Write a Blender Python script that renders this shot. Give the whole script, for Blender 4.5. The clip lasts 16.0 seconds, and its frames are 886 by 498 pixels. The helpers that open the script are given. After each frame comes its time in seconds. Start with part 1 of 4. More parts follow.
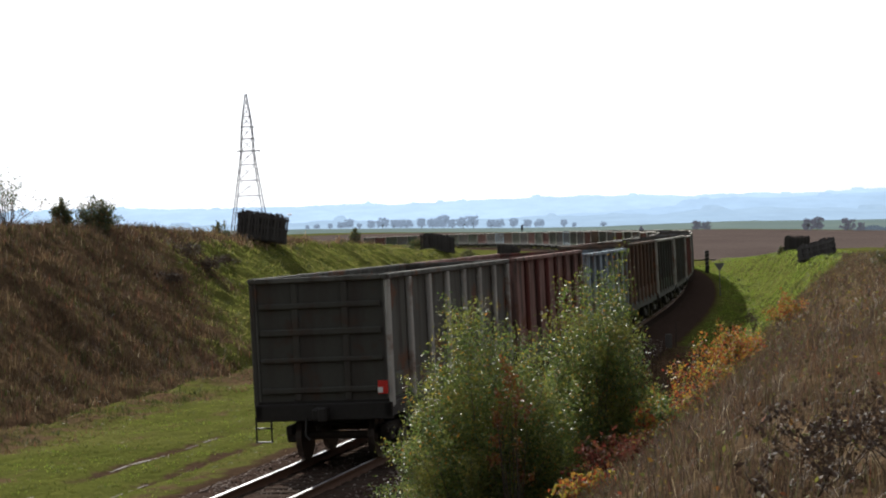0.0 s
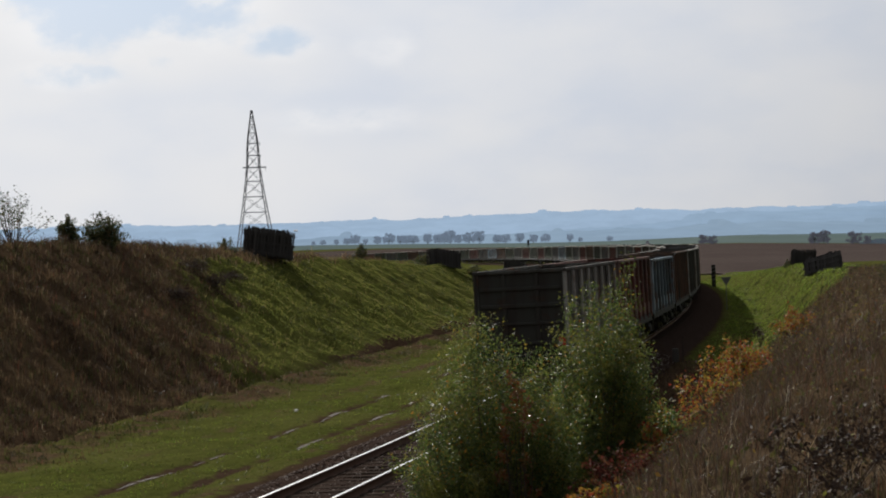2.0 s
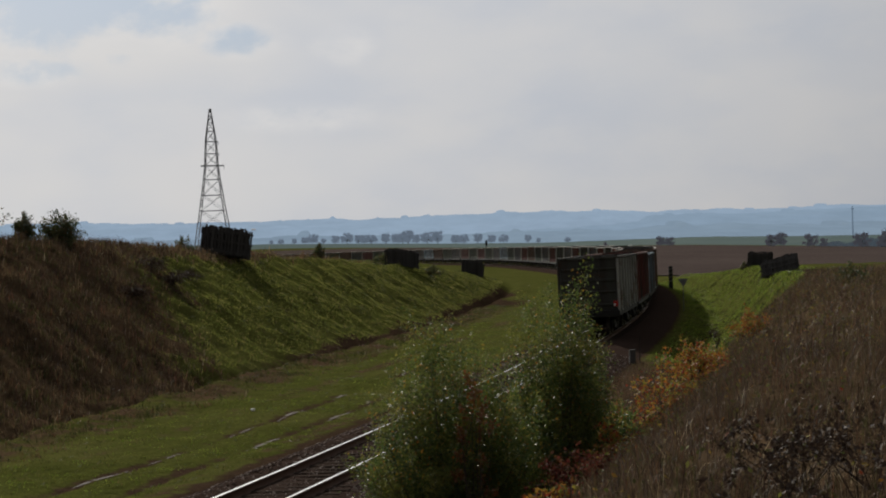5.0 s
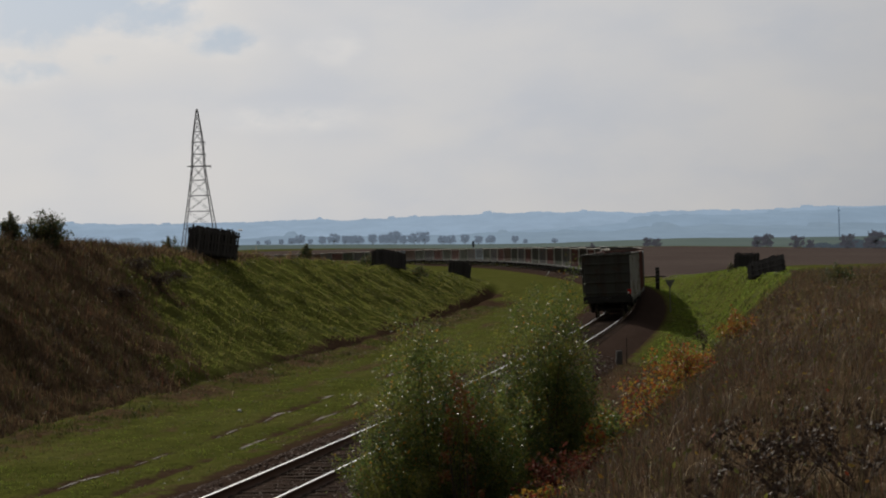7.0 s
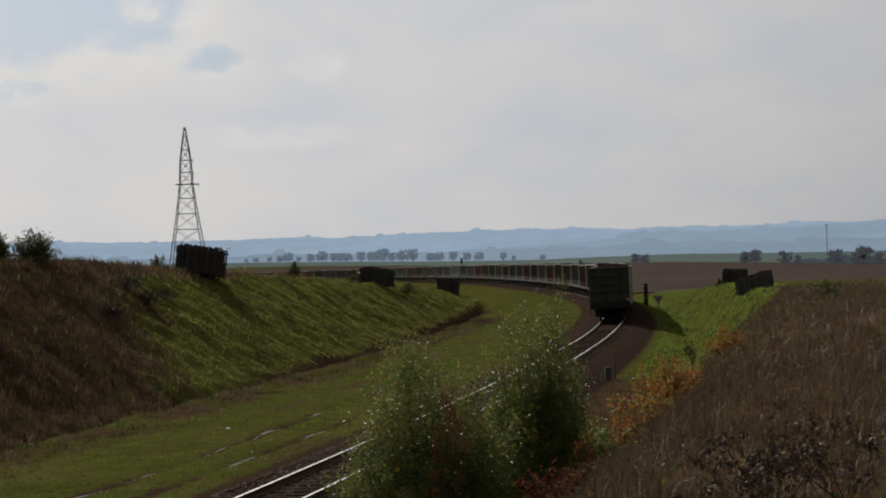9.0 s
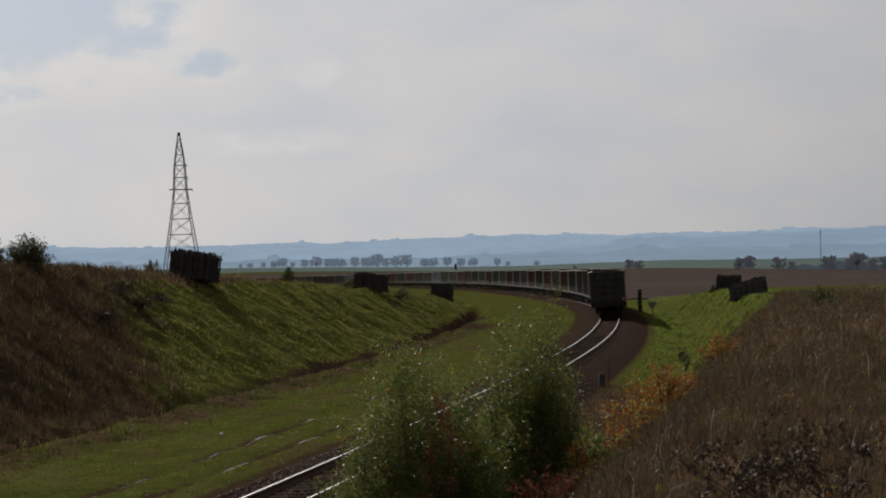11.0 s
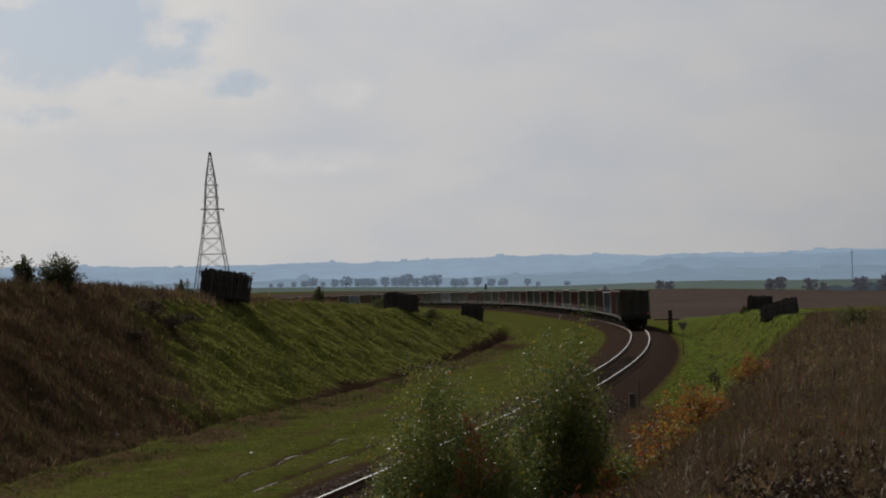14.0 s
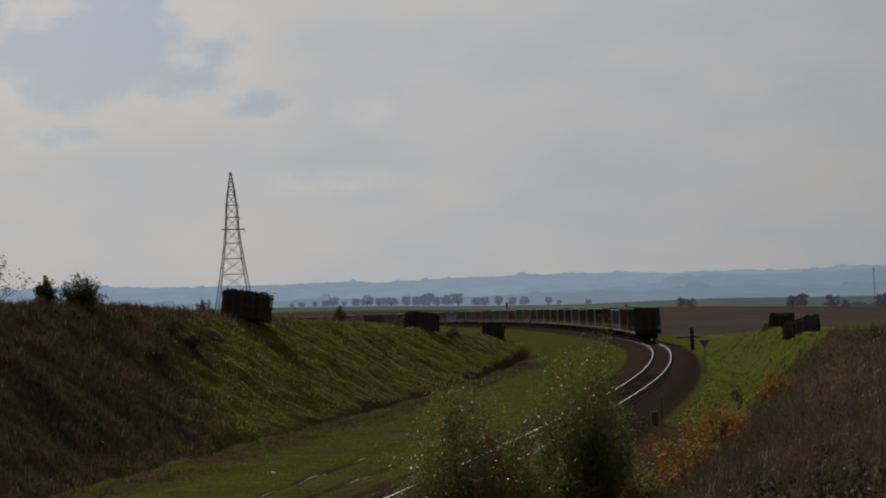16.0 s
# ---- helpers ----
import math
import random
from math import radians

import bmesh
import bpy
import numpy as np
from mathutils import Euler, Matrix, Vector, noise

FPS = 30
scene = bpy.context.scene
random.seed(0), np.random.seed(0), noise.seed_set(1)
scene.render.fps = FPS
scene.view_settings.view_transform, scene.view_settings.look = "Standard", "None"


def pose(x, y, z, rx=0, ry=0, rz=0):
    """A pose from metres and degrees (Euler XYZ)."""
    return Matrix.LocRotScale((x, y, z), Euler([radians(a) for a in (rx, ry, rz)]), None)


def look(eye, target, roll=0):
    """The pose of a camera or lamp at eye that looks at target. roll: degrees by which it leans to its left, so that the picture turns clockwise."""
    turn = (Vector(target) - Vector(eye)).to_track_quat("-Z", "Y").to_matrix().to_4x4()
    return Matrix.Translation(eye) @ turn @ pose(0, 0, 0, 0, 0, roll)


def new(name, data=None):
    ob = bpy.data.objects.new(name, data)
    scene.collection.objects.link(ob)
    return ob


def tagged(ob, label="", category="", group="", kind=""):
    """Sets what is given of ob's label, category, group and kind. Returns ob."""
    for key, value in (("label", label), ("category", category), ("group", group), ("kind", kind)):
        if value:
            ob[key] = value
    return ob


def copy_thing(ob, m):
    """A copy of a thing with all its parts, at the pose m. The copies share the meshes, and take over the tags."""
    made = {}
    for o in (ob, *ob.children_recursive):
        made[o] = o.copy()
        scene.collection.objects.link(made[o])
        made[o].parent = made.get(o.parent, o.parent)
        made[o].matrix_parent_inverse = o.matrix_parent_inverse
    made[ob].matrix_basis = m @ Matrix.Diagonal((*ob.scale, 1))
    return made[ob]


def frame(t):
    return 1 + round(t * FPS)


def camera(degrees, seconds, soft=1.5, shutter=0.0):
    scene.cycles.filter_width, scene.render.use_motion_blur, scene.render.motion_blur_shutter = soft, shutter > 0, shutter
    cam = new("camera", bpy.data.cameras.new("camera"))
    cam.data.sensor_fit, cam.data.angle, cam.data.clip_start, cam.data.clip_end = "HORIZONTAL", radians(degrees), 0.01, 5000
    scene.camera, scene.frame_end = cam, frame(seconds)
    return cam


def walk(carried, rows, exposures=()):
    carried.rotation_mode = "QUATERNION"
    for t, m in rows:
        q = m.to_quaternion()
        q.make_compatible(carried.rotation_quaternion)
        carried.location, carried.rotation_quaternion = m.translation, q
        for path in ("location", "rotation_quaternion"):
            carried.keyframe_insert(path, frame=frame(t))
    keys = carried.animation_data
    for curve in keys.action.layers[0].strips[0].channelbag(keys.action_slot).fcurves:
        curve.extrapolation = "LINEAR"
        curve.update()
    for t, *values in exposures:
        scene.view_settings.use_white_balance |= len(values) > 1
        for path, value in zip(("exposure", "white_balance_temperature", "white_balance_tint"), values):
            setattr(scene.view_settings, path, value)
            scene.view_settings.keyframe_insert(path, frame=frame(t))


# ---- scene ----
# ---- camera: carried in the hand on the top of the cutting's side ----
EYE = (0.0, 0.0, 4.76)
AIM = (
    (0.0, 89.250, 1.699, -0.022),
    (0.5, 89.298, 1.828, -0.314),
    (1.0, 89.648, 2.172, -0.073),
    (1.5, 89.700, 2.169, -0.051),
    (2.0, 89.715, 1.987, 0.161),
    (2.5, 89.748, 1.833, -0.903),
    (3.0, 89.846, 1.780, -0.999),
    (3.5, 89.757, 1.755, -1.414),
    (4.0, 89.717, 1.614, -1.071),
    (6.5, 89.645, 1.478, -1.227),
    (7.0, 89.689, 1.521, -1.468),
    (7.5, 89.736, 1.640, -1.521),
    (8.0, 89.935, 1.767, -1.535),
    (8.5, 90.034, 1.590, -1.654),
    (9.0, 90.184, 1.772, -1.814),
    (9.5, 90.263, 1.935, -1.925),
    (12.0, 90.364, 1.524, -2.019),
    (12.5, 90.418, 1.654, -1.864),
    (13.0, 90.636, 1.691, -1.551),
    (13.5, 90.825, 1.690, -1.213),
    (14.0, 90.966, 1.544, -1.095),
    (14.5, 91.191, 1.684, -0.971),
    (15.0, 91.337, 1.861, -0.556),
    (15.5, 91.463, 2.027, -0.267),
    (16.0, 91.544, 1.849, -0.472),
)

cam = camera(25.83, 16.0, soft=2.0)
walk(cam, [(t, pose(*EYE, rx, ry, rz)) for t, rx, ry, rz in AIM],
     exposures=[(0.0, 0.93, 6130, 10), (0.6, 0.74, 6150, 10), (1.0, 0.55, 6170, 10), (1.5, 0.22, 6170, 10), (2.2, -0.02, 6170, 10), (3.5, -0.26, 6170, 10), (4.2, -0.29, 6230, 10), (6.5, -0.28, 6450, 10), (9.0, -0.26, 6450, 10), (12.0, -0.36, 6450, 10), (14.0, -0.42, 6420, 10), (16.0, -0.68, 6450, 10)])

# ---- light: a hazy sun ahead and to the left, bright broken cloud ----
SUN_AZ, SUN_EL = radians(20), radians(31)      # azimuth to the left of +y
TO_SUN = Vector((-math.sin(SUN_AZ) * math.cos(SUN_EL), math.cos(SUN_AZ) * math.cos(SUN_EL), math.sin(SUN_EL)))
sun = new("sun", bpy.data.lights.new("sun", "SUN"))
sun.data.energy, sun.data.angle, sun.data.color = 5.0, radians(0.8), (1.0, 0.93, 0.82)
sun.matrix_world = look((0, 0, 0), -TO_SUN)


# openings in the cloud: direction, half width and half height (radians), depth
GAPS = (((-0.158, 0.979, 0.134), 0.062, 0.036, 1.0), ((-0.26, 0.95, 0.17), 0.075, 0.04, 1.0), ((-0.082, 0.991, 0.104), 0.022, 0.009, 0.56), ((-0.030, 0.994, 0.101), 0.015, 0.010, 0.6),
        ((-0.188, 0.978, 0.090), 0.028, 0.008, 0.6), ((-0.051, 0.997, 0.064), 0.034, 0.008, 0.55))
CLOUD_DIM, CLOUD_LIT, CLOUD_GAP = (6.35, 6.55, 6.95), (7.75, 7.5, 7.2), (3.5, 4.5, 5.9)


def make_world():
    w = bpy.data.worlds.new("sky")
    scene.world = w
    w.use_nodes = True
    nt = w.node_tree
    nt.nodes.clear()
    N = nt.nodes.new

    def math_node(op, a, b):
        n = N("ShaderNodeMath")
        n.operation = op
        for sock, v in zip(n.inputs, (a, b)):
            if isinstance(v, (int, float)):
                sock.default_value = v
            else:
                nt.links.new(v, sock)
        return n.outputs[0]

    def span(v, a, b, lo, hi):
        n = N("ShaderNodeMapRange")
        n.interpolation_type = "SMOOTHSTEP"
        for k, x in zip(("From Min", "From Max", "To Min", "To Max"), (a, b, lo, hi)):
            n.inputs[k].default_value = x
        nt.links.new(v, n.inputs["Value"])
        return n.outputs[0]

    def mixed(fac, a, b, mode="MIX"):
        n = N("ShaderNodeMix")
        n.data_type, n.blend_type = "RGBA", mode
        for sock, v in ((n.inputs["Factor"], fac), (n.inputs["A"], a), (n.inputs["B"], b)):
            if isinstance(v, (int, float)):
                sock.default_value = v
            elif isinstance(v, tuple):
                sock.default_value = (*v, 1)
            else:
                nt.links.new(v, sock)
        return n.outputs["Result"]

    def vector(op, a, b):
        n = N("ShaderNodeVectorMath")
        n.operation = op
        nt.links.new(a, n.inputs[0])
        n.inputs[1].default_value = b
        return n

    out, bg, tc = N("ShaderNodeOutputWorld"), N("ShaderNodeBackground"), N("ShaderNodeTexCoord")
    way = tc.outputs["Generated"]
    sky = N("ShaderNodeTexSky")
    sky.sky_type, sky.sun_disc = "NISHITA", False
    sky.sun_elevation, sky.sun_rotation = SUN_EL, -SUN_AZ
    sky.air_density, sky.dust_density, sky.ozone_density = 1.0, 2.0, 1.5

    def noise_at(scale, detail, stretch, shift=(0, 0, 0)):
        mp, n = N("ShaderNodeMapping"), N("ShaderNodeTexNoise")
        mp.inputs["Scale"].default_value, mp.inputs["Location"].default_value = stretch, shift
        n.inputs["Scale"].default_value, n.inputs["Detail"].default_value, n.inputs["Roughness"].default_value = scale, detail, 0.55
        nt.links.new(way, mp.inputs["Vector"])
        nt.links.new(mp.outputs[0], n.inputs["Vector"])
        return n.outputs["Fac"]

    fine = noise_at(26.0, 7.0, (1, 1, 1.5), (0.31, 0.0, 0.07))
    puff = noise_at(15.0, 5.0, (1, 1, 2.0), (0.1, 0.3, 0.0))
    broad = noise_at(4.5, 3.0, (1, 1, 2.2), (0.4, 0, 0.2))
    # openings with ragged edges where the blue shows
    gap = None
    for way_to, wide, high, depth in GAPS:
        off = vector("MULTIPLY", vector("SUBTRACT", way, way_to).outputs[0], (1.0 / wide, 0.3 / wide, 1.0 / high))
        g = span(vector("LENGTH", off.outputs[0], (0, 0, 0)).outputs["Value"], 0.1, 1.7, depth, 0.0)
        gap = g if gap is None else math_node("MAXIMUM", gap, g)
    ragged = math_node("ADD", math_node("MULTIPLY", fine, 1.3), math_node("MULTIPLY", gap, 0.6))
    open_sky = math_node("MULTIPLY", span(ragged, 0.80, 1.10, 0.0, 1.0), span(gap, 0.05, 0.5, 0.0, 1.0))
    rim = math_node("MULTIPLY", span(gap, 0.02, 0.5, 0.0, 0.8), span(puff, 0.35, 0.65, 0.2, 1.0))
    veil = mixed(span(broad, 0.32, 0.68, 0.0, 1.0), CLOUD_DIM, CLOUD_LIT)
    veil = mixed(span(puff, 0.4, 0.66, 0.0, 0.4), veil, CLOUD_LIT)
    veil = mixed(rim, veil, tuple(c * 1.08 for c in CLOUD_LIT))
    # cloud lets more light through towards the sun
    toward = span(vector("DOT_PRODUCT", way, tuple(TO_SUN)).outputs["Value"], 0.42, 0.95, 0.3, 1.1)
    veil = mixed(1.0, veil, toward, "MULTIPLY")
    blue = mixed(0.82, sky.outputs["Color"], CLOUD_GAP)
    blue = mixed(1.0, blue, toward, "MULTIPLY")
    nt.links.new(mixed(open_sky, veil, blue), bg.inputs["Color"])
    bg.inputs["Strength"].default_value = 0.1
    nt.links.new(bg.outputs[0], out.inputs["Surface"])


make_world()


# ---- materials ----
class Mat:
    """A node material with a few short hands."""

    def __init__(self, name, rough=0.8, metal=0.0, spec=0.3):
        self.m = bpy.data.materials.new(name)
        self.m.use_nodes = True
        self.nt = self.m.node_tree
        self.b = self.nt.nodes["Principled BSDF"]
        self.b.inputs["Roughness"].default_value = rough
        self.b.inputs["Metallic"].default_value = metal
        self.b.inputs["Specular IOR Level"].default_value = spec

    def node(self, kind, **values):
        n = self.nt.nodes.new(kind)
        for k, v in values.items():
            n.inputs[k.replace("_", " ")].default_value = v
        return n

    def noise(self, scale, detail=4.0, rough=0.55, coord="Object", stretch=(1, 1, 1)):
        tc = self.node("ShaderNodeTexCoord")
        mp = self.node("ShaderNodeMapping", Scale=stretch)
        n = self.node("ShaderNodeTexNoise", Scale=scale, Detail=detail, Roughness=rough)
        self.nt.links.new(tc.outputs[coord], mp.inputs["Vector"])
        self.nt.links.new(mp.outputs[0], n.inputs["Vector"])
        return n.outputs["Fac"]

    def ramp(self, fac, stops):
        r = self.node("ShaderNodeValToRGB")
        e = r.color_ramp.elements
        while len(e) < len(stops):
            e.new(0.5)
        for el, (p, c) in zip(e, stops):
            el.position, el.color = p, (*c, 1) if len(c) == 3 else c
        self.nt.links.new(fac, r.inputs["Fac"])
        return r.outputs["Color"]

    def mix(self, fac, a, b, mode="MIX"):
        n = self.node("ShaderNodeMix")
        n.data_type, n.blend_type = "RGBA", mode
        for sock, v in ((n.inputs["Factor"], fac), (n.inputs["A"], a), (n.inputs["B"], b)):
            if isinstance(v, (int, float)):
                sock.default_value = v
            elif isinstance(v, tuple):
                sock.default_value = (*v, 1)
            else:
                self.nt.links.new(v, sock)
        return n.outputs["Result"]

    def random(self, island=False):
        n = self.node("ShaderNodeNewGeometry" if island else "ShaderNodeObjectInfo")
        return n.outputs["Random Per Island" if island else "Random"]

    def color(self, c):
        if isinstance(c, tuple):
            self.b.inputs["Base Color"].default_value = (*c, 1)
        else:
            self.nt.links.new(c, self.b.inputs["Base Color"])
        return self

    def bump(self, fac, strength=0.4, dist=0.02, under=None):
        n = self.node("ShaderNodeBump", Strength=strength, Distance=dist)
        if under is not None:
            u = self.node("ShaderNodeBump", Strength=1.0, Distance=under[1])
            self.nt.links.new(under[0], u.inputs["Height"])
            self.nt.links.new(u.outputs[0], n.inputs["Normal"])
        self.nt.links.new(fac, n.inputs["Height"])
        self.nt.links.new(n.outputs[0], self.b.inputs["Normal"])
        return self

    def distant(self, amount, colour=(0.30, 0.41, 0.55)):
        """For the backdrop kilometres off: haze of the air in between, painted in as glow."""
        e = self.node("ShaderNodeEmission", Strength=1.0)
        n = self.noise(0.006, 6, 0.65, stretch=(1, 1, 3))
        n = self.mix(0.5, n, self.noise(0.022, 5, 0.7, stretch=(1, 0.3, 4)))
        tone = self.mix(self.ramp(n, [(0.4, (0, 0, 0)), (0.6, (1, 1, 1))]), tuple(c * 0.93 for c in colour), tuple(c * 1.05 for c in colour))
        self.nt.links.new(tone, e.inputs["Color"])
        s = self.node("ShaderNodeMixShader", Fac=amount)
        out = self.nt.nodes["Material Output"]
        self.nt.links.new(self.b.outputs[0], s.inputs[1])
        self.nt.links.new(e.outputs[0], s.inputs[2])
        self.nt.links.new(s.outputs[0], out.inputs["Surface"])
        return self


def worn_paint(name, paint, grime=(0.05, 0.045, 0.04), rust=(0.13, 0.06, 0.035), amount=0.45):
    """Weathered wagon paint: dust, rust blotches and streaks that run down."""
    m = Mat(name, rough=0.85, spec=0.08)
    streak = m.noise(2.2, 5, 0.6, stretch=(1, 1, 0.16))
    blot = m.noise(1.1, 6, 0.62)
    fine = m.noise(14, 4, 0.6)
    base = m.mix(m.ramp(fine, [(0.3, (0.7, 0.7, 0.7)), (0.7, (1, 1, 1))]), tuple(c * 0.7 for c in paint), paint)
    c = m.mix(m.ramp(streak, [(amount, (0, 0, 0)), (amount + 0.22, (1, 1, 1))]), base, grime)
    c = m.mix(m.ramp(blot, [(0.54, (0, 0, 0)), (0.66, (0.85, 0.85, 0.85))]), c, rust)
    m.color(c).bump(fine, 0.25, 0.01)
    return m.m


M_GREY = worn_paint("paint_grey", (0.36, 0.355, 0.33), amount=0.52)
M_OXIDE = worn_paint("paint_oxide_red", (0.21, 0.125, 0.11))
M_BLUE = worn_paint("paint_grey_blue", (0.28, 0.35, 0.41))
M_BROWN = worn_paint("paint_brown", (0.11, 0.07, 0.052))
M_DARKPAINT = worn_paint("paint_dark", (0.062, 0.062, 0.055), rust=(0.062, 0.042, 0.032))
M_PALE = worn_paint("paint_pale", (0.33, 0.32, 0.29), amount=0.48)


def iron(name, c, rough=0.7, metal=0.3):
    m = Mat(name, rough, metal)
    n = m.noise(9, 5, 0.6)
    m.color(m.mix(n, tuple(v * 0.5 for v in c), c)).bump(n, 0.3, 0.006)
    return m.m


M_UNDER = iron("underframe_black", (0.032, 0.03, 0.028))
M_WHEEL = iron("wheel_steel", (0.09, 0.075, 0.065), 0.5, 0.7)
M_RAILTOP = iron("polished_rail_head", (0.62, 0.62, 0.63), 0.36, 1.0)
M_RAILSIDE = iron("rusty_rail", (0.12, 0.065, 0.04), 0.85, 0.2)
M_STEEL = iron("galvanised_steel", (0.20, 0.20, 0.21), 0.6, 0.4)


def part(name, bm, material, parent, label=""):
    """Link a bmesh as one mesh object under a thing or a part."""
    me = bpy.data.meshes.new(name)
    bm.to_mesh(me)
    bm.free()
    me.materials.append(material)
    ob = new(name, me)
    ob.parent = parent
    return tagged(ob, label)


def thing(name, label, category, group="", kind="", at=None):
    ob = tagged(new(name), label, category, group, kind)
    ob.empty_display_size = 0.3
    if at is not None:
        ob.matrix_world = at
    return ob


def mesh_thing(name, verts, faces, material, label="", category="", kind="", group="", parent=None, smooth=False):
    me = bpy.data.meshes.new(name)
    verts, faces = np.asarray(verts, np.float32), np.asarray(faces, np.int32)
    k = faces.shape[1]
    me.vertices.add(len(verts)), me.loops.add(faces.size), me.polygons.add(len(faces))
    me.vertices.foreach_set("co", verts.ravel())
    me.loops.foreach_set("vertex_index", faces.ravel())
    me.polygons.foreach_set("loop_start", np.arange(0, faces.size, k, dtype=np.int32))
    if smooth:
        me.polygons.foreach_set("use_smooth", np.ones(len(faces), bool))
    me.update(calc_edges=True)
    me.validate()
    me.materials.append(material)
    ob = new(name, me)
    ob.parent = parent
    return tagged(ob, label, category, group, kind)


def box(bm, x0, x1, y0, y1, z0, z1, bev=0.0):
    m = Matrix.Translation(((x0 + x1) / 2, (y0 + y1) / 2, (z0 + z1) / 2)) @ Matrix.Diagonal((x1 - x0, y1 - y0, z1 - z0, 1))
    r = bmesh.ops.create_cube(bm, size=1, matrix=m)
    if bev:
        es = list({e for v in r["verts"] for e in v.link_edges})
        bmesh.ops.bevel(bm, geom=es, offset=bev, segments=1, affect="EDGES")
    return bm


def boxes(*rows, bev=0.0):
    bm = bmesh.new()
    for r in rows:
        box(bm, *r, bev=bev)
    return bm


def tube(bm, a, b, r0, r1=None, n=8, caps=True):
    a, b = Vector(a), Vector(b)
    d = b - a
    m = Matrix.Translation((a + b) / 2) @ d.to_track_quat("Z", "Y").to_matrix().to_4x4()
    bmesh.ops.create_cone(bm, cap_ends=caps, segments=n, radius1=r0, radius2=r0 if r1 is None else r1, depth=d.length, matrix=m)
    return bm


# ---- the line of the track: curvature along its length ----
KNOTS = (-60, 0, 40, 80, 120, 160, 200, 250, 320, 400, 520, 900)
BENDS = (0.0011, 0.0011, 0.0005, 0.0012, 0.0007, 0.0016, 0.0009, 0.0003, 0.0004, 0.0009, 0.0011, 0.0011)
STEP = 1.0
TS = np.arange(-60, 900, STEP)
_k = np.interp(TS, KNOTS, BENDS)
TH = np.concatenate([[0], np.cumsum(_k[:-1] * STEP)])
TH = TH - TH[60] - 0.229
TX = np.concatenate([[0], np.cumsum(-np.sin(TH)[:-1] * STEP)])
TY = np.concatenate([[0], np.cumsum(np.cos(TH)[:-1] * STEP)])
TX, TY = TX - TX[60] - 2.481, TY - TY[60] + 38.612
CANT = 0.02


def level(s):
    return -0.002 * s - 0.43e-5 * s * np.abs(s)


def on_track(s, d=0.0, z=0.0):
    """The place d metres to the right of the track's middle and z above its rails."""
    x, y, h = np.interp(s, TS, TX), np.interp(s, TS, TY), np.interp(s, TS, TH)
    return np.array([x + np.cos(h) * d, y + np.sin(h) * d, level(s) + z])


def track_coords(x, y):
    """Distance along the track and to its right, for arrays of places."""
    s, d = np.empty(len(x)), np.empty(len(x))
    for a in range(0, len(x), 4000):
        xs, ys = x[a:a + 4000, None], y[a:a + 4000, None]
        i = ((xs - TX[None, ::2]) ** 2 + (ys - TY[None, ::2]) ** 2).argmin(1) * 2
        dx, dy = xs[:, 0] - TX[i], ys[:, 0] - TY[i]
        s[a:a + 4000] = TS[i] - np.sin(TH[i]) * dx + np.cos(TH[i]) * dy
        d[a:a + 4000] = dx * np.cos(TH[i]) + dy * np.sin(TH[i])
    return s, d


def smooth(a, b, x):
    t = np.clip((x - a) / (b - a), 0, 1)
    return t * t * (3 - 2 * t)


def wave(x, y, scale, seed=0.0):
    """A cheap smooth unevenness between -1 and 1."""
    x, y = x / scale + seed, y / scale - seed * 1.7
    return (np.sin(x * 1.7 + 1.3 * np.sin(y * 1.1)) + np.sin(y * 2.1 + 1.7 * np.sin(x * 0.9 + 2)) + np.sin((x + y) * 1.3 + 0.5)) / 3


def crest_left(s):
    return np.interp(s, (-60, 0, 30, 45, 64, 90, 120, 162, 215), (5.0, 5.15, 5.1, 5.0, 4.5, 3.6, 2.5, 0.9, -0.9))


def crest_right(s):
    return np.interp(s, (-60, 0, 30, 50, 74, 124, 190, 240), (3.1, 3.05, 3.05, 2.75, 2.25, 1.7, -0.4, -1.0))


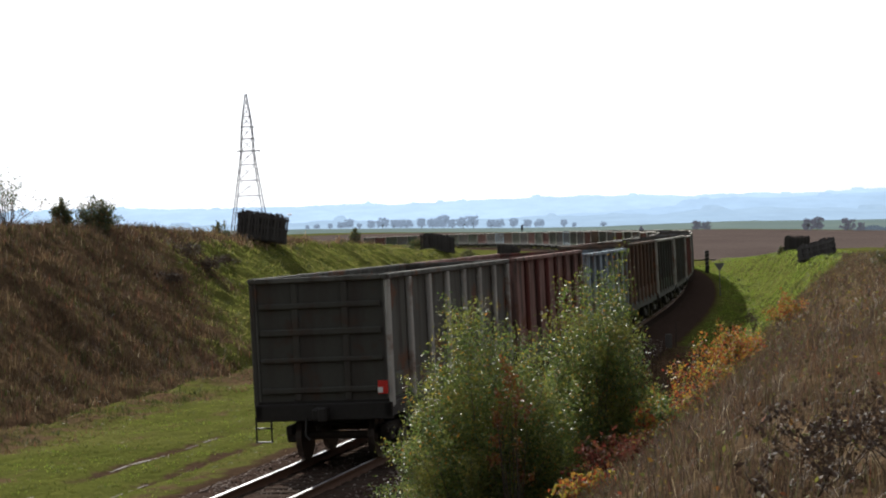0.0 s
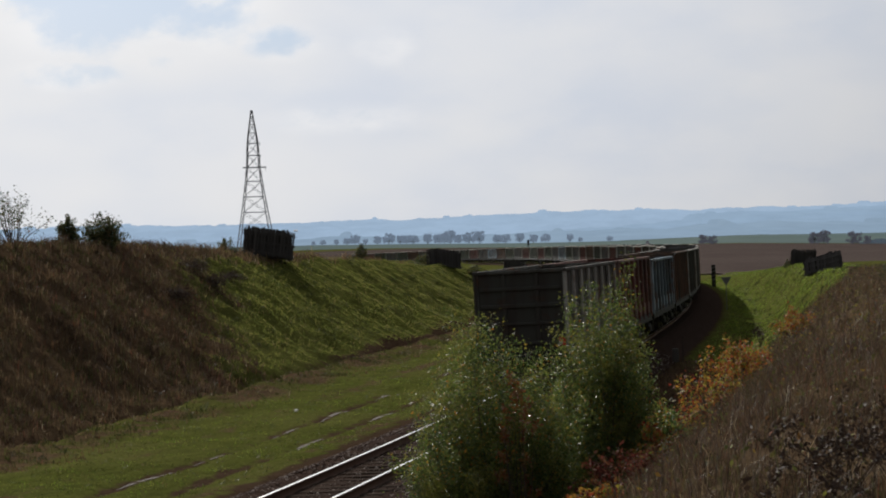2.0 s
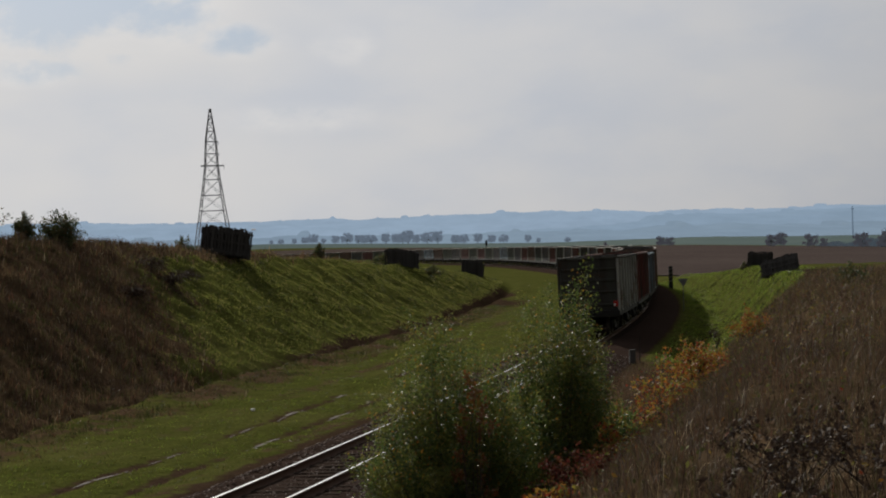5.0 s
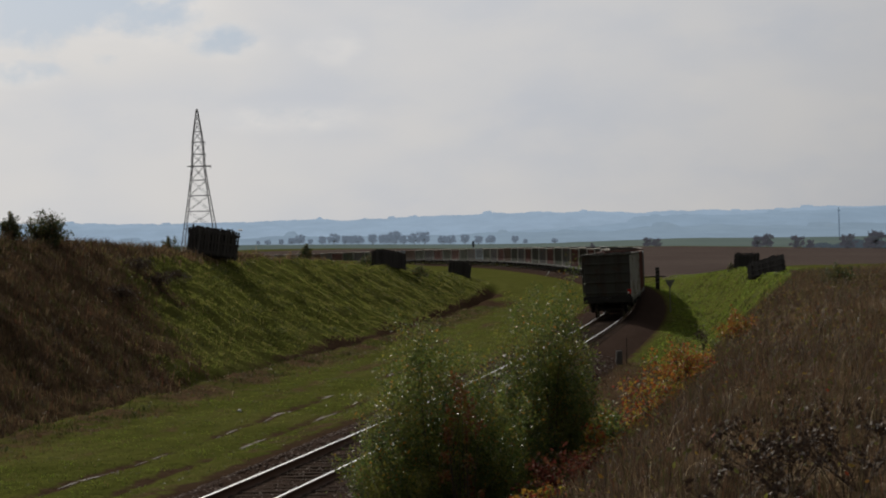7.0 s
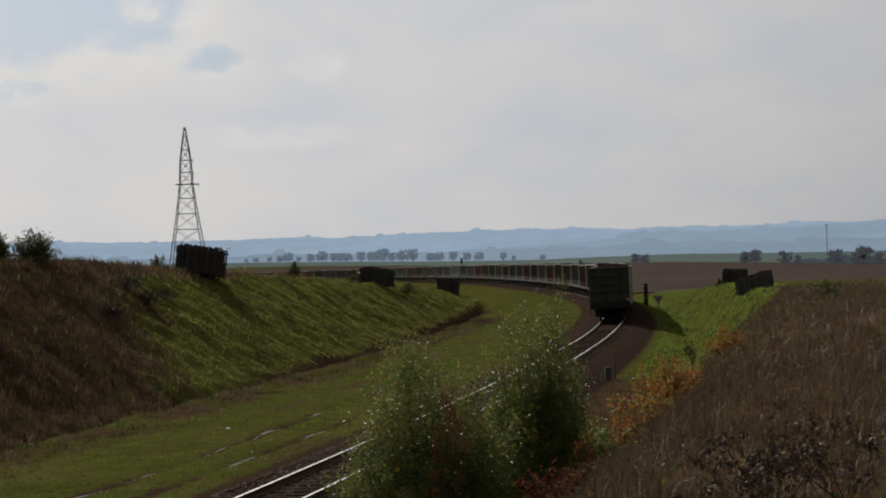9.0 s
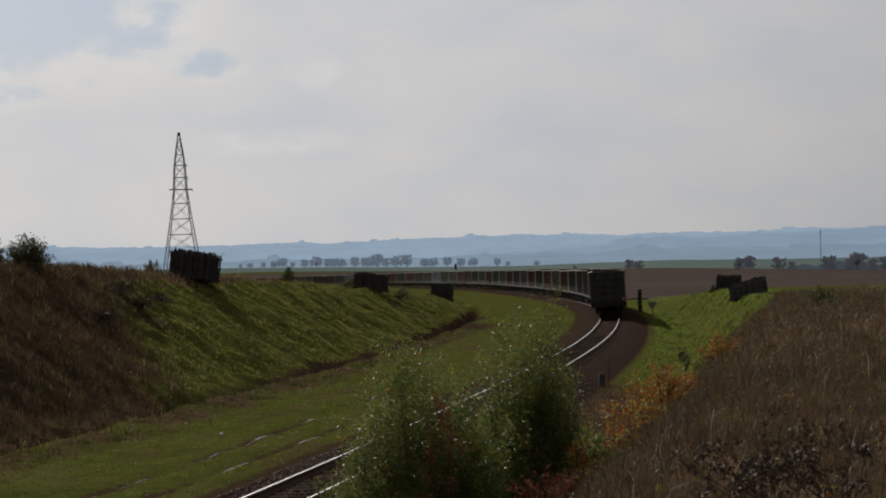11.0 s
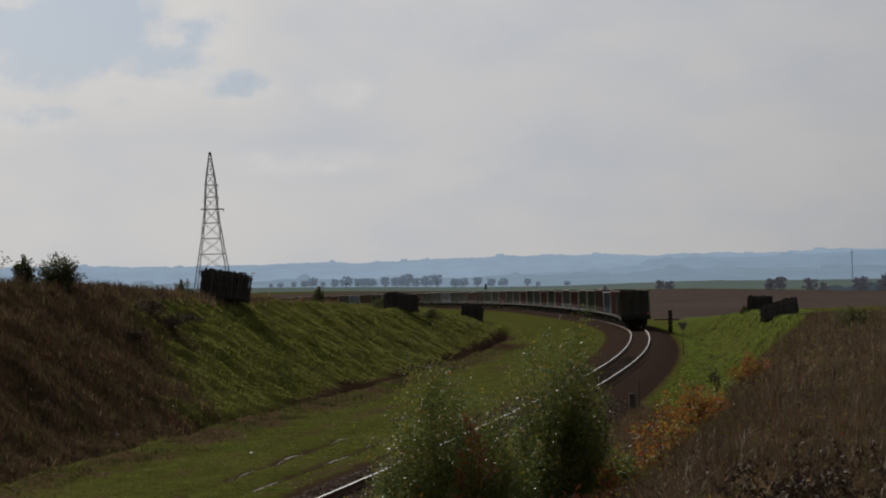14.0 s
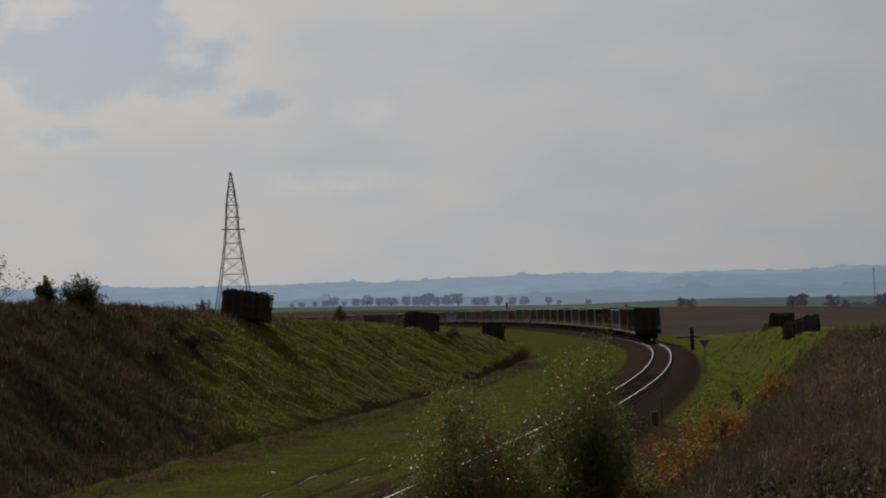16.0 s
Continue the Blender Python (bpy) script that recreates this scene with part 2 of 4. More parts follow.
def height(x, y):
    s, d = track_coords(x, y)
    z0 = level(np.clip(s, -60, 500))
    a = np.abs(d)
    floor_ = z0 - 0.5 - 0.4 * smooth(3.2, 5, d) * smooth(15, 55, s) + 0.06 * wave(x, y, 1.3) * smooth(3, 6, a)
    wide = smooth(15, 55, s)
    foot, top = np.where(d < 0, np.interp(s, (100, 165), (13.9, 12.3)), 5.1 + 0.6 * wide), np.where(d < 0, np.interp(s, (70, 100, 125, 165), (23.0, 21.3, 19.0, 16.5)), 10.4 - 1.3 * smooth(45, 72, s))
    foot = foot + 0.5 * wave(x, y, 7, 3.1) * (d < 0)
    crest = np.where(d < 0, crest_left(s), crest_right(s))
    # the plain beyond falls off to the right and sinks into the valley
    side = np.clip(x / np.maximum(y, 300), -0.4, 0.4)
    far = -2.2 + smooth(300, 900, y) * (2.2 + np.interp(side, (-0.3, -0.07, 0.03, 0.15, 0.236, 0.3), (8.0, 3.0, -0.6, -2.5, -5.5, -7.5))) - smooth(1010, 1500, y) * 16
    up = np.clip((a - foot) / (top - foot), 0, 1)
    up = np.where(d < 0, 0.8 * up + 0.2 * up * up * (3 - 2 * up), 0.35 * up + 0.65 * up * up * (3 - 2 * up))
    z = floor_ + (np.maximum(crest, z0 - 0.5) - floor_) * up
    z = z + (far - z) * smooth(30, 220, a) * smooth(20, 120, s)
    # ditch at the foot of the far side, two wheel ruts beside the track
    ditch = np.exp(-((d + 12.9 + 0.35 * wave(x, y, 5)) / 0.5) ** 2) * (d < 0) * smooth(190, 150, s)
    z -= 0.7 * ditch
    z += 0.14 * np.exp(-((d + 11.7) / 0.7) ** 2)
    for r in (5.9, 4.3):
        z -= 0.09 * np.exp(-((d + r + 0.12 * wave(x, y, 9, r)) / 0.22) ** 2) * smooth(60, 30, s)
    rough = smooth(6, 16, a) * smooth(300, 100, s)
    z += rough * (0.16 * wave(x, y, 2.3) + 0.14 * wave(x, y, 0.75, 2.0) + 0.07 * wave(x, y, 0.42, 4.0)) * np.where(d < 0, 1.0, 0.6)
    # run-off gullies down the far side
    z += 0.17 * wave(s, d * 0.3, 1.3, 5.0) * (d < 0) * np.sin(np.pi * up) * smooth(200, 120, s)
    z -= 0.10 * wave(x, y, 60, 1.0) * smooth(250, 400, y)
    return z


def gz(x, y):
    return float(height(np.array([float(x)]), np.array([float(y)]))[0])


# ---- ground: one sheet to the horizon ----
def axis(*spans):
    out = []
    for a, b, st in spans:
        out += list(np.arange(a, b, st))
    return np.array(out)


def growing(a, b, st, k=1.13):
    out = []
    while a < b:
        out.append(a)
        a, st = a + st, st * k
    return np.array(out + [b])


def ground_material():
    m = Mat("ground_cover", rough=1.0, spec=0.0)
    zone = m.node("ShaderNodeVertexColor")
    zone.layer_name = "cover"
    sep = m.node("ShaderNodeSeparateColor")
    m.nt.links.new(zone.outputs["Color"], sep.inputs[0])
    n_big, n_mid, n_fine = m.noise(0.16, 5), m.noise(1.3, 5, 0.6), m.noise(11, 4, 0.65)
    green = m.mix(n_mid, (0.032, 0.039, 0.010), (0.094, 0.100, 0.023))
    green = m.mix(m.ramp(n_big, [(0.42, (0, 0, 0)), (0.68, (0.5, 0.5, 0.5))]), green, (0.10, 0.095, 0.032))
    dry = m.mix(n_mid, (0.042, 0.029, 0.019), (0.10, 0.068, 0.038))
    dry = m.mix(m.ramp(n_big, [(0.5, (0, 0, 0)), (0.66, (0.6, 0.6, 0.6))]), dry, (0.085, 0.05, 0.032))
    soil = m.mix(n_mid, (0.03, 0.019, 0.012), (0.062, 0.041, 0.027))
    field = m.mix(m.noise(0.05, 6, 0.7, stretch=(1, 0.25, 1)), (0.048, 0.037, 0.034), (0.105, 0.084, 0.076))
    tear = m.ramp(n_mid, [(0.35, (0, 0, 0)), (0.65, (1, 1, 1))])

    def edged(mask):
        """The mask with an edge frayed by the noise."""
        a = m.node("ShaderNodeMath")
        a.operation = "MULTIPLY_ADD"
        m.nt.links.new(tear, a.inputs[0])
        a.inputs[1].default_value = 0.5
        m.nt.links.new(mask, a.inputs[2])
        return m.ramp(a.outputs[0], [(0.58, (0, 0, 0)), (0.88, (1, 1, 1))])

    c = m.mix(edged(sep.outputs[0]), green, dry)
    c = m.mix(edged(sep.outputs[1]), c, soil)
    c = m.mix(edged(sep.outputs[2]), c, field)
    c = m.mix(m.ramp(n_fine, [(0.3, (0.62, 0.62, 0.62)), (0.7, (1.15, 1.15, 1.15))]), (0, 0, 0), c, "MIX")
    m.color(c)
    m.bump(n_fine, 0.6, 0.06, (m.noise(2.3, 3, 0.6), 0.16))
    return m.m


def cover(x, y):
    """Where the ground is dry grass, bare soil or ploughed field."""
    s, d = track_coords(x, y)
    w = wave(x, y, 6, 1.0)
    dry_l = (d < -13) * smooth(47, 31, s + (d + 14.6) * 1.6 + 2.5 * w + 4 * wave(x, y, 1.9, 9.0))
    dry_r = (d > 2.9) * smooth(49, 33, s + 3 * w) + (d > 10) * smooth(75, 55, s + 4 * w)
    strip = 0.85 * np.exp(-((d + 11.2) / 1.7) ** 2) * (0.7 + 0.55 * wave(x, y, 2.2, 4.0)) * smooth(130, 90, s)
    lanes = 0.75 * (np.exp(-((d + 7.8) / 0.55) ** 2) + np.exp(-((d + 3.5) / 0.4) ** 2)) * (0.6 + 0.5 * wave(x, y, 5, 8.0)) * smooth(150, 110, s)
    dry_l = np.maximum(np.maximum(dry_l, strip), lanes)
    dry_top = 0.75 * (d < -22) * smooth(150, 90, s)
    ditch = np.exp(-((d + 12.9 + 0.35 * wave(x, y, 5)) / 1.05) ** 2) * (d < 0) * (0.42 + 1.15 * smooth(42, 58, s)) * smooth(170, 150, s)
    ruts = sum(np.exp(-((d + r + 0.12 * wave(x, y, 9, r)) / 0.26) ** 2) for r in (5.9, 4.3)) * (0.55 + 0.55 * wave(x, y, 4, 6)) * smooth(60, 35, s)
    soil = np.maximum(ditch, ruts)
    soil = np.maximum(soil, np.exp(-((np.abs(d) - 2.6) / 0.55) ** 2))
    soil = np.maximum(soil, 0.9 * np.exp(-((s - 122) / 9) ** 2 - ((d + 11) / 2.2) ** 2))
    field = smooth(215, 250, y + 0.3 * x) * smooth(1000, 985, y) * ((d > 8) | (d < -60))
    return np.clip(np.stack([np.maximum(np.maximum(dry_l, dry_r), dry_top), soil, field, np.ones_like(x)], 1), 0, 1)


def ground():
    xs = np.concatenate([-growing(32, 4400, 0.6)[::-1], axis((-31.6, 32, 0.34)), growing(32, 4400, 0.6)])
    ys = np.concatenate([-growing(0, 600, 1.0, 1.3)[:0:-1], axis((0, 100, 0.45), (100, 200, 0.8)), growing(200, 4600, 1.2, 1.06)])
    X, Y = np.meshgrid(xs, ys)
    x, y = X.ravel(), Y.ravel()
    z = height(x, y)
    nx, ny = len(xs), len(ys)
    i = (np.arange(ny - 1)[:, None] * nx + np.arange(nx - 1)[None]).ravel()
    faces = np.stack([i, i + 1, i + nx + 1, i + nx], 1)
    ob = mesh_thing("ground", np.stack([x, y, z], 1), faces, ground_material(), "grassy railway cutting with ditch, dry banks and ploughed fields beyond", "ground", "structure", smooth=True)
    col = ob.data.color_attributes.new("cover", "FLOAT_COLOR", "POINT")
    col.data.foreach_set("color", cover(x, y).astype(np.float32).ravel())
    return ob


ground()


# ---- the track ----
def sweep(name, profile, s0, s1, material, step=2.0, parent=None, label="", category="", kind="", jitter=0.0):
    """A profile of (d, z) drawn along the track."""
    ss = np.arange(s0, s1, step)
    pts = []
    rnd = np.random.RandomState(4)
    for s in ss:
        for d, z in profile:
            j = jitter * (rnd.rand(2) - 0.5)
            p = on_track(s, d + j[0], z + d * CANT + j[1])
            pts.append(p)
    k, n = len(profile), len(ss)
    i = (np.arange(n - 1)[:, None] * k + np.arange(k - 1)[None]).ravel()
    return mesh_thing(name, pts, np.stack([i, i + 1, i + k + 1, i + k], 1), material, label, category, kind, parent=parent)


def ballast_material():
    m = Mat("ballast_stone", rough=1.0, spec=0.0)
    n, f = m.noise(16, 3, 0.7), m.noise(0.5, 4)
    n = m.mix(0.45, n, m.noise(3.5, 4, 0.7))
    c = m.ramp(n, [(0.36, (0.014, 0.010, 0.008)), (0.55, (0.045, 0.032, 0.027)), (0.75, (0.12, 0.095, 0.085))])
    m.color(m.mix(f, c, (0.035, 0.023, 0.018))).bump(n, 1.0, 0.06)
    return m.m


def stone_material():
    m = Mat("loose_ballast", rough=1.0, spec=0.0)
    m.color(m.ramp(m.random(True), [(0.0, (0.03, 0.022, 0.018)), (0.6, (0.085, 0.062, 0.052)), (1.0, (0.24, 0.21, 0.19))]))
    return m.m


M_BALLAST, M_STONE = ballast_material(), stone_material()
track = thing("railway_track", "curved single railway track with polished rails on brown ballast", "railway track", kind="structure")
sweep("ballast_bed", [(-3.1, -0.62), (-2.5, -0.42), (-1.75, -0.2), (-0.9, -0.17), (0, -0.19), (0.9, -0.17), (1.75, -0.2), (2.5, -0.42), (3.1, -0.62)], -55, 700, M_BALLAST, 0.5, track, jitter=0.05)
for side in (-0.76, 0.76):
    rail = sweep("rail", [(side - 0.07, -0.18), (side - 0.02, -0.15), (side - 0.02, -0.05), (side - 0.036, -0.04), (side - 0.036, -0.006), (side + 0.036, -0.006), (side + 0.036, -0.04), (side + 0.02, -0.05), (side + 0.02, -0.15), (side + 0.07, -0.18)], -55, 700, M_RAILSIDE, 1.0, track)
    sweep("rail_head", [(side - 0.032, -0.002), (side + 0.032, -0.002)], -55, 700, M_RAILTOP, 1.0, rail, "polished running surface")


# ---- the train ----
PITCH, WIDE, TALL = 13.92, 2.94, 3.78
BODY = 12.9


def train_at(t):
    return 10.743 * t + 0.01405 * t * t


def wheelset(parent, y):
    pivot = thing("wheelset", "", "")
    pivot.parent, pivot.location = parent, (0, y, 0.475)
    for sx in (-1, 1):
        bm = bmesh.new()
        tube(bm, (sx * 0.73, 0, 0), (sx * 0.83, 0, 0), 0.475, n=20)
        tube(bm, (sx * 0.70, 0, 0), (sx * 0.735, 0, 0), 0.505, n=20)
        tube(bm, (sx * 0.83, 0, 0), (sx * 0.86, 0, 0), 0.16, n=10)
        for k in range(4):
            an = k * math.pi / 2
            box(bm, sx * 0.845 - 0.02, sx * 0.845 + 0.02, math.cos(an) * 0.3 - 0.05, math.cos(an) * 0.3 + 0.05, math.sin(an) * 0.3 - 0.05, math.sin(an) * 0.3 + 0.05)
        part("wheel", bm, M_WHEEL, pivot)
    part("axle", tube(bmesh.new(), (-0.75, 0, 0), (0.75, 0, 0), 0.085), M_WHEEL, pivot)
    return pivot


def gondola(paint, label, trim=None, edge=None, ribs=8, low=0.0, marker=False, worn_end=None):
    """An open freight wagon: ribbed steel body, underframe and two bogies; its base lies on the rails, its rear end at y = -BODY / 2."""
    w = thing("gondola_wagon", label, "freight wagon", "wagons of the train")
    trim, edge = trim or paint, edge or paint
    top, z0, hw, hl = TALL - low, 1.25, WIDE / 2, BODY / 2
    part("floor_plate", boxes((-hw + 0.08, hw - 0.08, -hl + 0.06, hl - 0.06, z0 - 0.02, z0 + 0.04)), M_UNDER, w)
    for sx in (-1, 1):
        x = sx * (hw - 0.125)
        bm = boxes((min(x, x - sx * 0.03), max(x, x - sx * 0.03), -hl + 0.06, hl - 0.06, z0 + 0.041, top - 0.1))
        side = part("side_wall", bm, paint, w)
        bays = (BODY - 0.24) / (ribs - 1)
        for k in range(ribs):
            y = -hl + 0.12 + k * bays
            wide = 0.085 if 0 < k < ribs - 1 else 0.07 if edge is not paint else 0.12
            bm = bmesh.new()
            xo = sx * (hw - 0.005)
            xi = sx * (hw - 0.125)
            box(bm, min(xi, xo), max(xi, xo), y - wide, y + wide, z0 - 0.12, top - 0.1, bev=0.03)
            part("rib", bm, M_DARKPAINT if marker and sx < 0 else edge if k in (0, ribs - 1) else trim, side)
        xo, xi = sx * hw, sx * (hw - 0.17)
        part("top_rail", boxes((min(xi, xo), max(xi, xo), -hl, hl, top - 0.11, top), bev=0.02), paint if marker else edge, w, "battered top rail, paint rubbed off")
        # discharge flaps along the foot of the wall
        for k in range(ribs - 1):
            y = -hl + 0.12 + k * bays
            xo, xi = sx * (hw - 0.085), sx * (hw - 0.123)
            flap = part("flap", boxes((min(xi, xo), max(xi, xo), y + 0.14, y + bays - 0.14, z0 + 0.06, z0 + 0.52), bev=0.015), paint, side)
        xo, xi = sx * (hw - 0.04), sx * (hw - 0.2)
        part("sole_bar", boxes((min(xi, xo), max(xi, xo), -hl, hl, z0 - 0.3, z0 - 0.021), bev=0.01), M_UNDER, w)
    for sy in (-1, 1):
        y = sy * (hl - 0.1)
        ends = worn_end or paint
        bm = boxes((-hw + 0.156, hw - 0.156, min(y, y - sy * 0.03), max(y, y - sy * 0.03), z0 + 0.041, top - 0.1))
        end = part("end_wall", bm, ends, w)
        for z, h in ((z0 + 0.25, 0.06), (z0 + 0.86, 0.05), (z0 + 1.42, 0.07), (z0 + 1.95, 0.06)):
            yo = sy * (hl - 0.02)
            part("end_rib", boxes((-hw + 0.2, hw - 0.2, min(y, yo), max(y, yo), z - h, z + h), bev=0.025), ends, end)
        for sx in (-0.52, 0.52):
            yo = sy * (hl - 0.045)
            part("end_post", boxes((sx - 0.07, sx + 0.07, min(y, yo), max(y, yo), z0 + 0.041, top - 0.115), bev=0.02), ends, end)
        part("end_rail", boxes((-hw + 0.171, hw - 0.171, sy * hl - (0.14 if sy > 0 else 0), sy * hl + (0.14 if sy < 0 else 0), top - 0.11, top - 0.003), bev=0.02), paint if marker else trim, w)
        beam = part("buffer_beam", boxes((-hw + 0.05, hw - 0.05, sy * (hl - 0.09) - 0.09, sy * (hl - 0.09) + 0.09, z0 - 0.36, z0 - 0.022), bev=0.02), M_UNDER, w)
        bm = bmesh.new()
        box(bm, -0.13, 0.13, sy * (hl + 0.2) - 0.22, sy * (hl + 0.2) + 0.22, 0.93, 1.17, bev=0.04)
        box(bm, 0.02, 0.2, sy * (hl + 0.42) - 0.09, sy * (hl + 0.42) + 0.09, 0.9, 1.2, bev=0.04)
        part("coupler", bm, M_UNDER, w)
        # shunter's step with a grab rail
        bm = bmesh.new()
        sx = sy * 1.0
        for dx in (-0.16, 0.16):
            tube(bm, (sx * 1.28 + dx, sy * (hl - 0.06), z0 - 0.25), (sx * 1.28 + dx, sy * (hl - 0.06), 0.46), 0.018, n=6)
        for z in (0.48, 0.76):
            box(bm, sx * 1.28 - 0.17, sx * 1.28 + 0.17, sy * (hl - 0.06) - 0.06, sy * (hl - 0.06) + 0.06, z - 0.012, z + 0.012)
        part("step", bm, M_UNDER, w)
        part("brake_hose", tube(tube(bmesh.new(), (-0.35, sy * (hl + 0.02), 0.95), (-0.33, sy * (hl + 0.2), 0.62), 0.025), (-0.33, sy * (hl + 0.2), 0.62), (-0.2, sy * (hl + 0.3), 0.55), 0.025), M_UNDER, w)
    part("centre_sill", boxes((-0.2, 0.2, -hl + 0.19, hl - 0.19, 0.93, z0 - 0.022)), M_UNDER, w)
    bm = bmesh.new()
    tube(bm, (-0.75, 0.6, 0.85), (-0.75, 1.5, 0.85), 0.2, n=12)
    part("brake_reservoir", bm, M_UNDER, w)
    for sy in (-1, 1):
        b = thing("bogie", "", "")
        b.parent, b.location = w, (0, sy * 4.33, 0)
        for sx in (-1, 1):
            bm = boxes((sx * 1.0 - 0.08, sx * 1.0 + 0.08, -1.25, 1.25, 0.52, 0.72), (sx * 1.0 - 0.09, sx * 1.0 + 0.09, -0.38, 0.38, 0.3, 0.56),
                       (sx * 1.0 - 0.11, sx * 1.0 + 0.11, -1.12, -0.72, 0.36, 0.62), (sx * 1.0 - 0.11, sx * 1.0 + 0.11, 0.72, 1.12, 0.36, 0.62), bev=0.03)
            part("side_frame", bm, M_UNDER, b)
        part("bolster", boxes((-1.2, 1.2, -0.2, 0.2, 0.6, 0.929), bev=0.04), M_UNDER, b)
        for y in (-0.925, 0.925):
            wheelset(b, y)
    if marker:
        # tail disc: red plate with a white band
        plate = part("tail_marker", boxes((1.16, 1.36, -hl - 0.03, -hl + 0.02, 1.4, 1.66)), M_RED, w, "red and white tail marker plate")
        part("marker_band", boxes((1.16, 1.26, -hl - 0.036, -hl - 0.031, 1.42, 1.53)), M_WHITE, plate, "white band")
    return w


def flat_paint(name, c, rough=0.6):
    m = Mat(name, rough)
    n = m.noise(8, 4)
    m.color(m.mix(n, tuple(v * 0.75 for v in c), c))
    return m.m


M_RED, M_WHITE = flat_paint("signal_red", (0.55, 0.03, 0.02)), flat_paint("sign_white", (0.7, 0.7, 0.68))

M_GREEN2, M_GREY2, M_RIBSHADE, M_REDDARK = worn_paint("paint_deep_green", (0.07, 0.10, 0.07)), worn_paint("paint_mid_grey", (0.11, 0.115, 0.115)), worn_paint("paint_rib_shade", (0.12, 0.14, 0.16)), worn_paint("paint_dark_red", (0.12, 0.045, 0.04))
M_GREY3 = worn_paint("paint_dark_grey", (0.10, 0.10, 0.09))
KINDS = [
    gondola(M_GREY3, "weathered grey open wagon with ribbed sides and tail marker", M_GREY, M_GREY, ribs=8, marker=True, worn_end=M_DARKPAINT),
    # Next two wagons: shade on the ribs' rear faces is put into darker paint.
    gondola(M_OXIDE, "faded oxide-red open wagon with dirty ribbed sides", M_REDDARK),
    gondola(M_BLUE, "pale blue-grey open wagon with shade painted on its ribs", M_RIBSHADE, ribs=8, low=0.16),
    gondola(M_BROWN, "brown open wagon with rust-streaked ribbed sides"),
    gondola(M_GREEN2, "dark green open wagon with pale rubbed edges", M_DARKPAINT, M_PALE),
    gondola(M_GREY2, "grey open wagon with pale rubbed edges", M_GREY2, M_PALE),
    gondola(M_REDDARK, "rust-red open wagon with pale rubbed edges", M_REDDARK, M_PALE, low=0.1),
]
ORDER = (0, 1, 2, 3, 4, 4, 6, 5, 6, 4, 6, 5, 4, 6, 5, 4, 6, 5, 4, 3, 6, 5, 4, 2, 5, 4, 6, 4, 6, 5, 4, 3, 2, 5, 6, 4, 5, 4, 6, 5, 3, 4, 5, 4, 6, 5)
used = set()
train = []
for k in ORDER:
    if k in used:
        train.append(copy_thing(KINDS[k], Matrix()))
    else:
        used.add(k)
        train.append(KINDS[k])


def wagon_pose(s):
    """A wagon whose middle is s along the track, on its two bogies."""
    a, b = on_track(s - 4.33), on_track(s + 4.33)
    d = Vector(b - a)
    m = Matrix.Translation((a + b) / 2) @ d.to_track_quat("Y", "Z").to_matrix().to_4x4()
    return m @ Matrix.Rotation(-CANT, 4, "Y")


def motions():
    for i, w in enumerate(train):
        walk(w, [(t, wagon_pose(train_at(t) + BODY / 2 + i * PITCH)) for t in range(0, 17)])
    # the wheels of the last wagon turn as it rolls
    for b in train[0].children:
        if b.name.startswith("bogie"):
            for ws in b.children:
                if ws.name.startswith("wheelset"):
                    rows = [(f / 30, Matrix.Translation(ws.location) @ Matrix.Rotation(-train_at(f / 30) / 0.475, 4, "X")) for f in range(0, 481, 2)]
                    walk(ws, rows)


# ---- plants ----
def leaf_material(name, stops, gloss=0.35, through_=0.45, spec=0.5, patch=None):
    m = Mat(name, rough=gloss, spec=spec)
    c = m.ramp(m.random(True), stops)
    if patch:
        c = m.mix(m.ramp(m.noise(2.2, 3, 0.6), [(0.5, (0, 0, 0)), (0.66, (0.75, 0.75, 0.75))]), c, patch)
    m.color(c)
    t = m.node("ShaderNodeBsdfTranslucent")
    m.nt.links.new(c, t.inputs["Color"])
    s = m.node("ShaderNodeMixShader", Fac=through_)
    m.nt.links.new(m.b.outputs[0], s.inputs[1])
    m.nt.links.new(t.outputs[0], s.inputs[2])
    m.nt.links.new(s.outputs[0], m.nt.nodes["Material Output"].inputs["Surface"])
    return m.m


G1, G2, Y1, O1, R1, B1 = (0.036, 0.062, 0.018), (0.080, 0.115, 0.027), (0.24, 0.19, 0.03), (0.28, 0.10, 0.02), (0.20, 0.035, 0.02), (0.07, 0.04, 0.022)
M_BUSH = leaf_material("bush_leaf", [(0.0, G1), (0.55, G2), (0.86, (0.13, 0.15, 0.033)), (0.95, Y1), (1.0, O1)], gloss=0.5, spec=0.4, through_=0.5, patch=(0.18, 0.17, 0.035))
M_ORANGE = leaf_material("autumn_leaf", [(0.0, (0.09, 0.11, 0.025)), (0.3, Y1), (0.6, O1), (0.85, R1), (1.0, B1)], gloss=0.6, spec=0.25)
M_REDLEAF = leaf_material("red_leaf", [(0.0, (0.04, 0.025, 0.016)), (0.4, (0.10, 0.022, 0.016)), (0.8, (0.06, 0.03, 0.018)), (1.0, (0.12, 0.05, 0.02))], gloss=0.8, spec=0.1)
M_RUSTY = leaf_material("rusty_leaf", [(0.0, (0.19, 0.065, 0.015)), (0.5, (0.15, 0.05, 0.016)), (1.0, (0.17, 0.12, 0.025))])
M_HAW = leaf_material("hawthorn_leaf", [(0.0, (0.025, 0.04, 0.015)), (0.7, (0.06, 0.075, 0.022)), (0.9, (0.12, 0.09, 0.03)), (1.0, (0.16, 0.07, 0.03))], gloss=0.5)
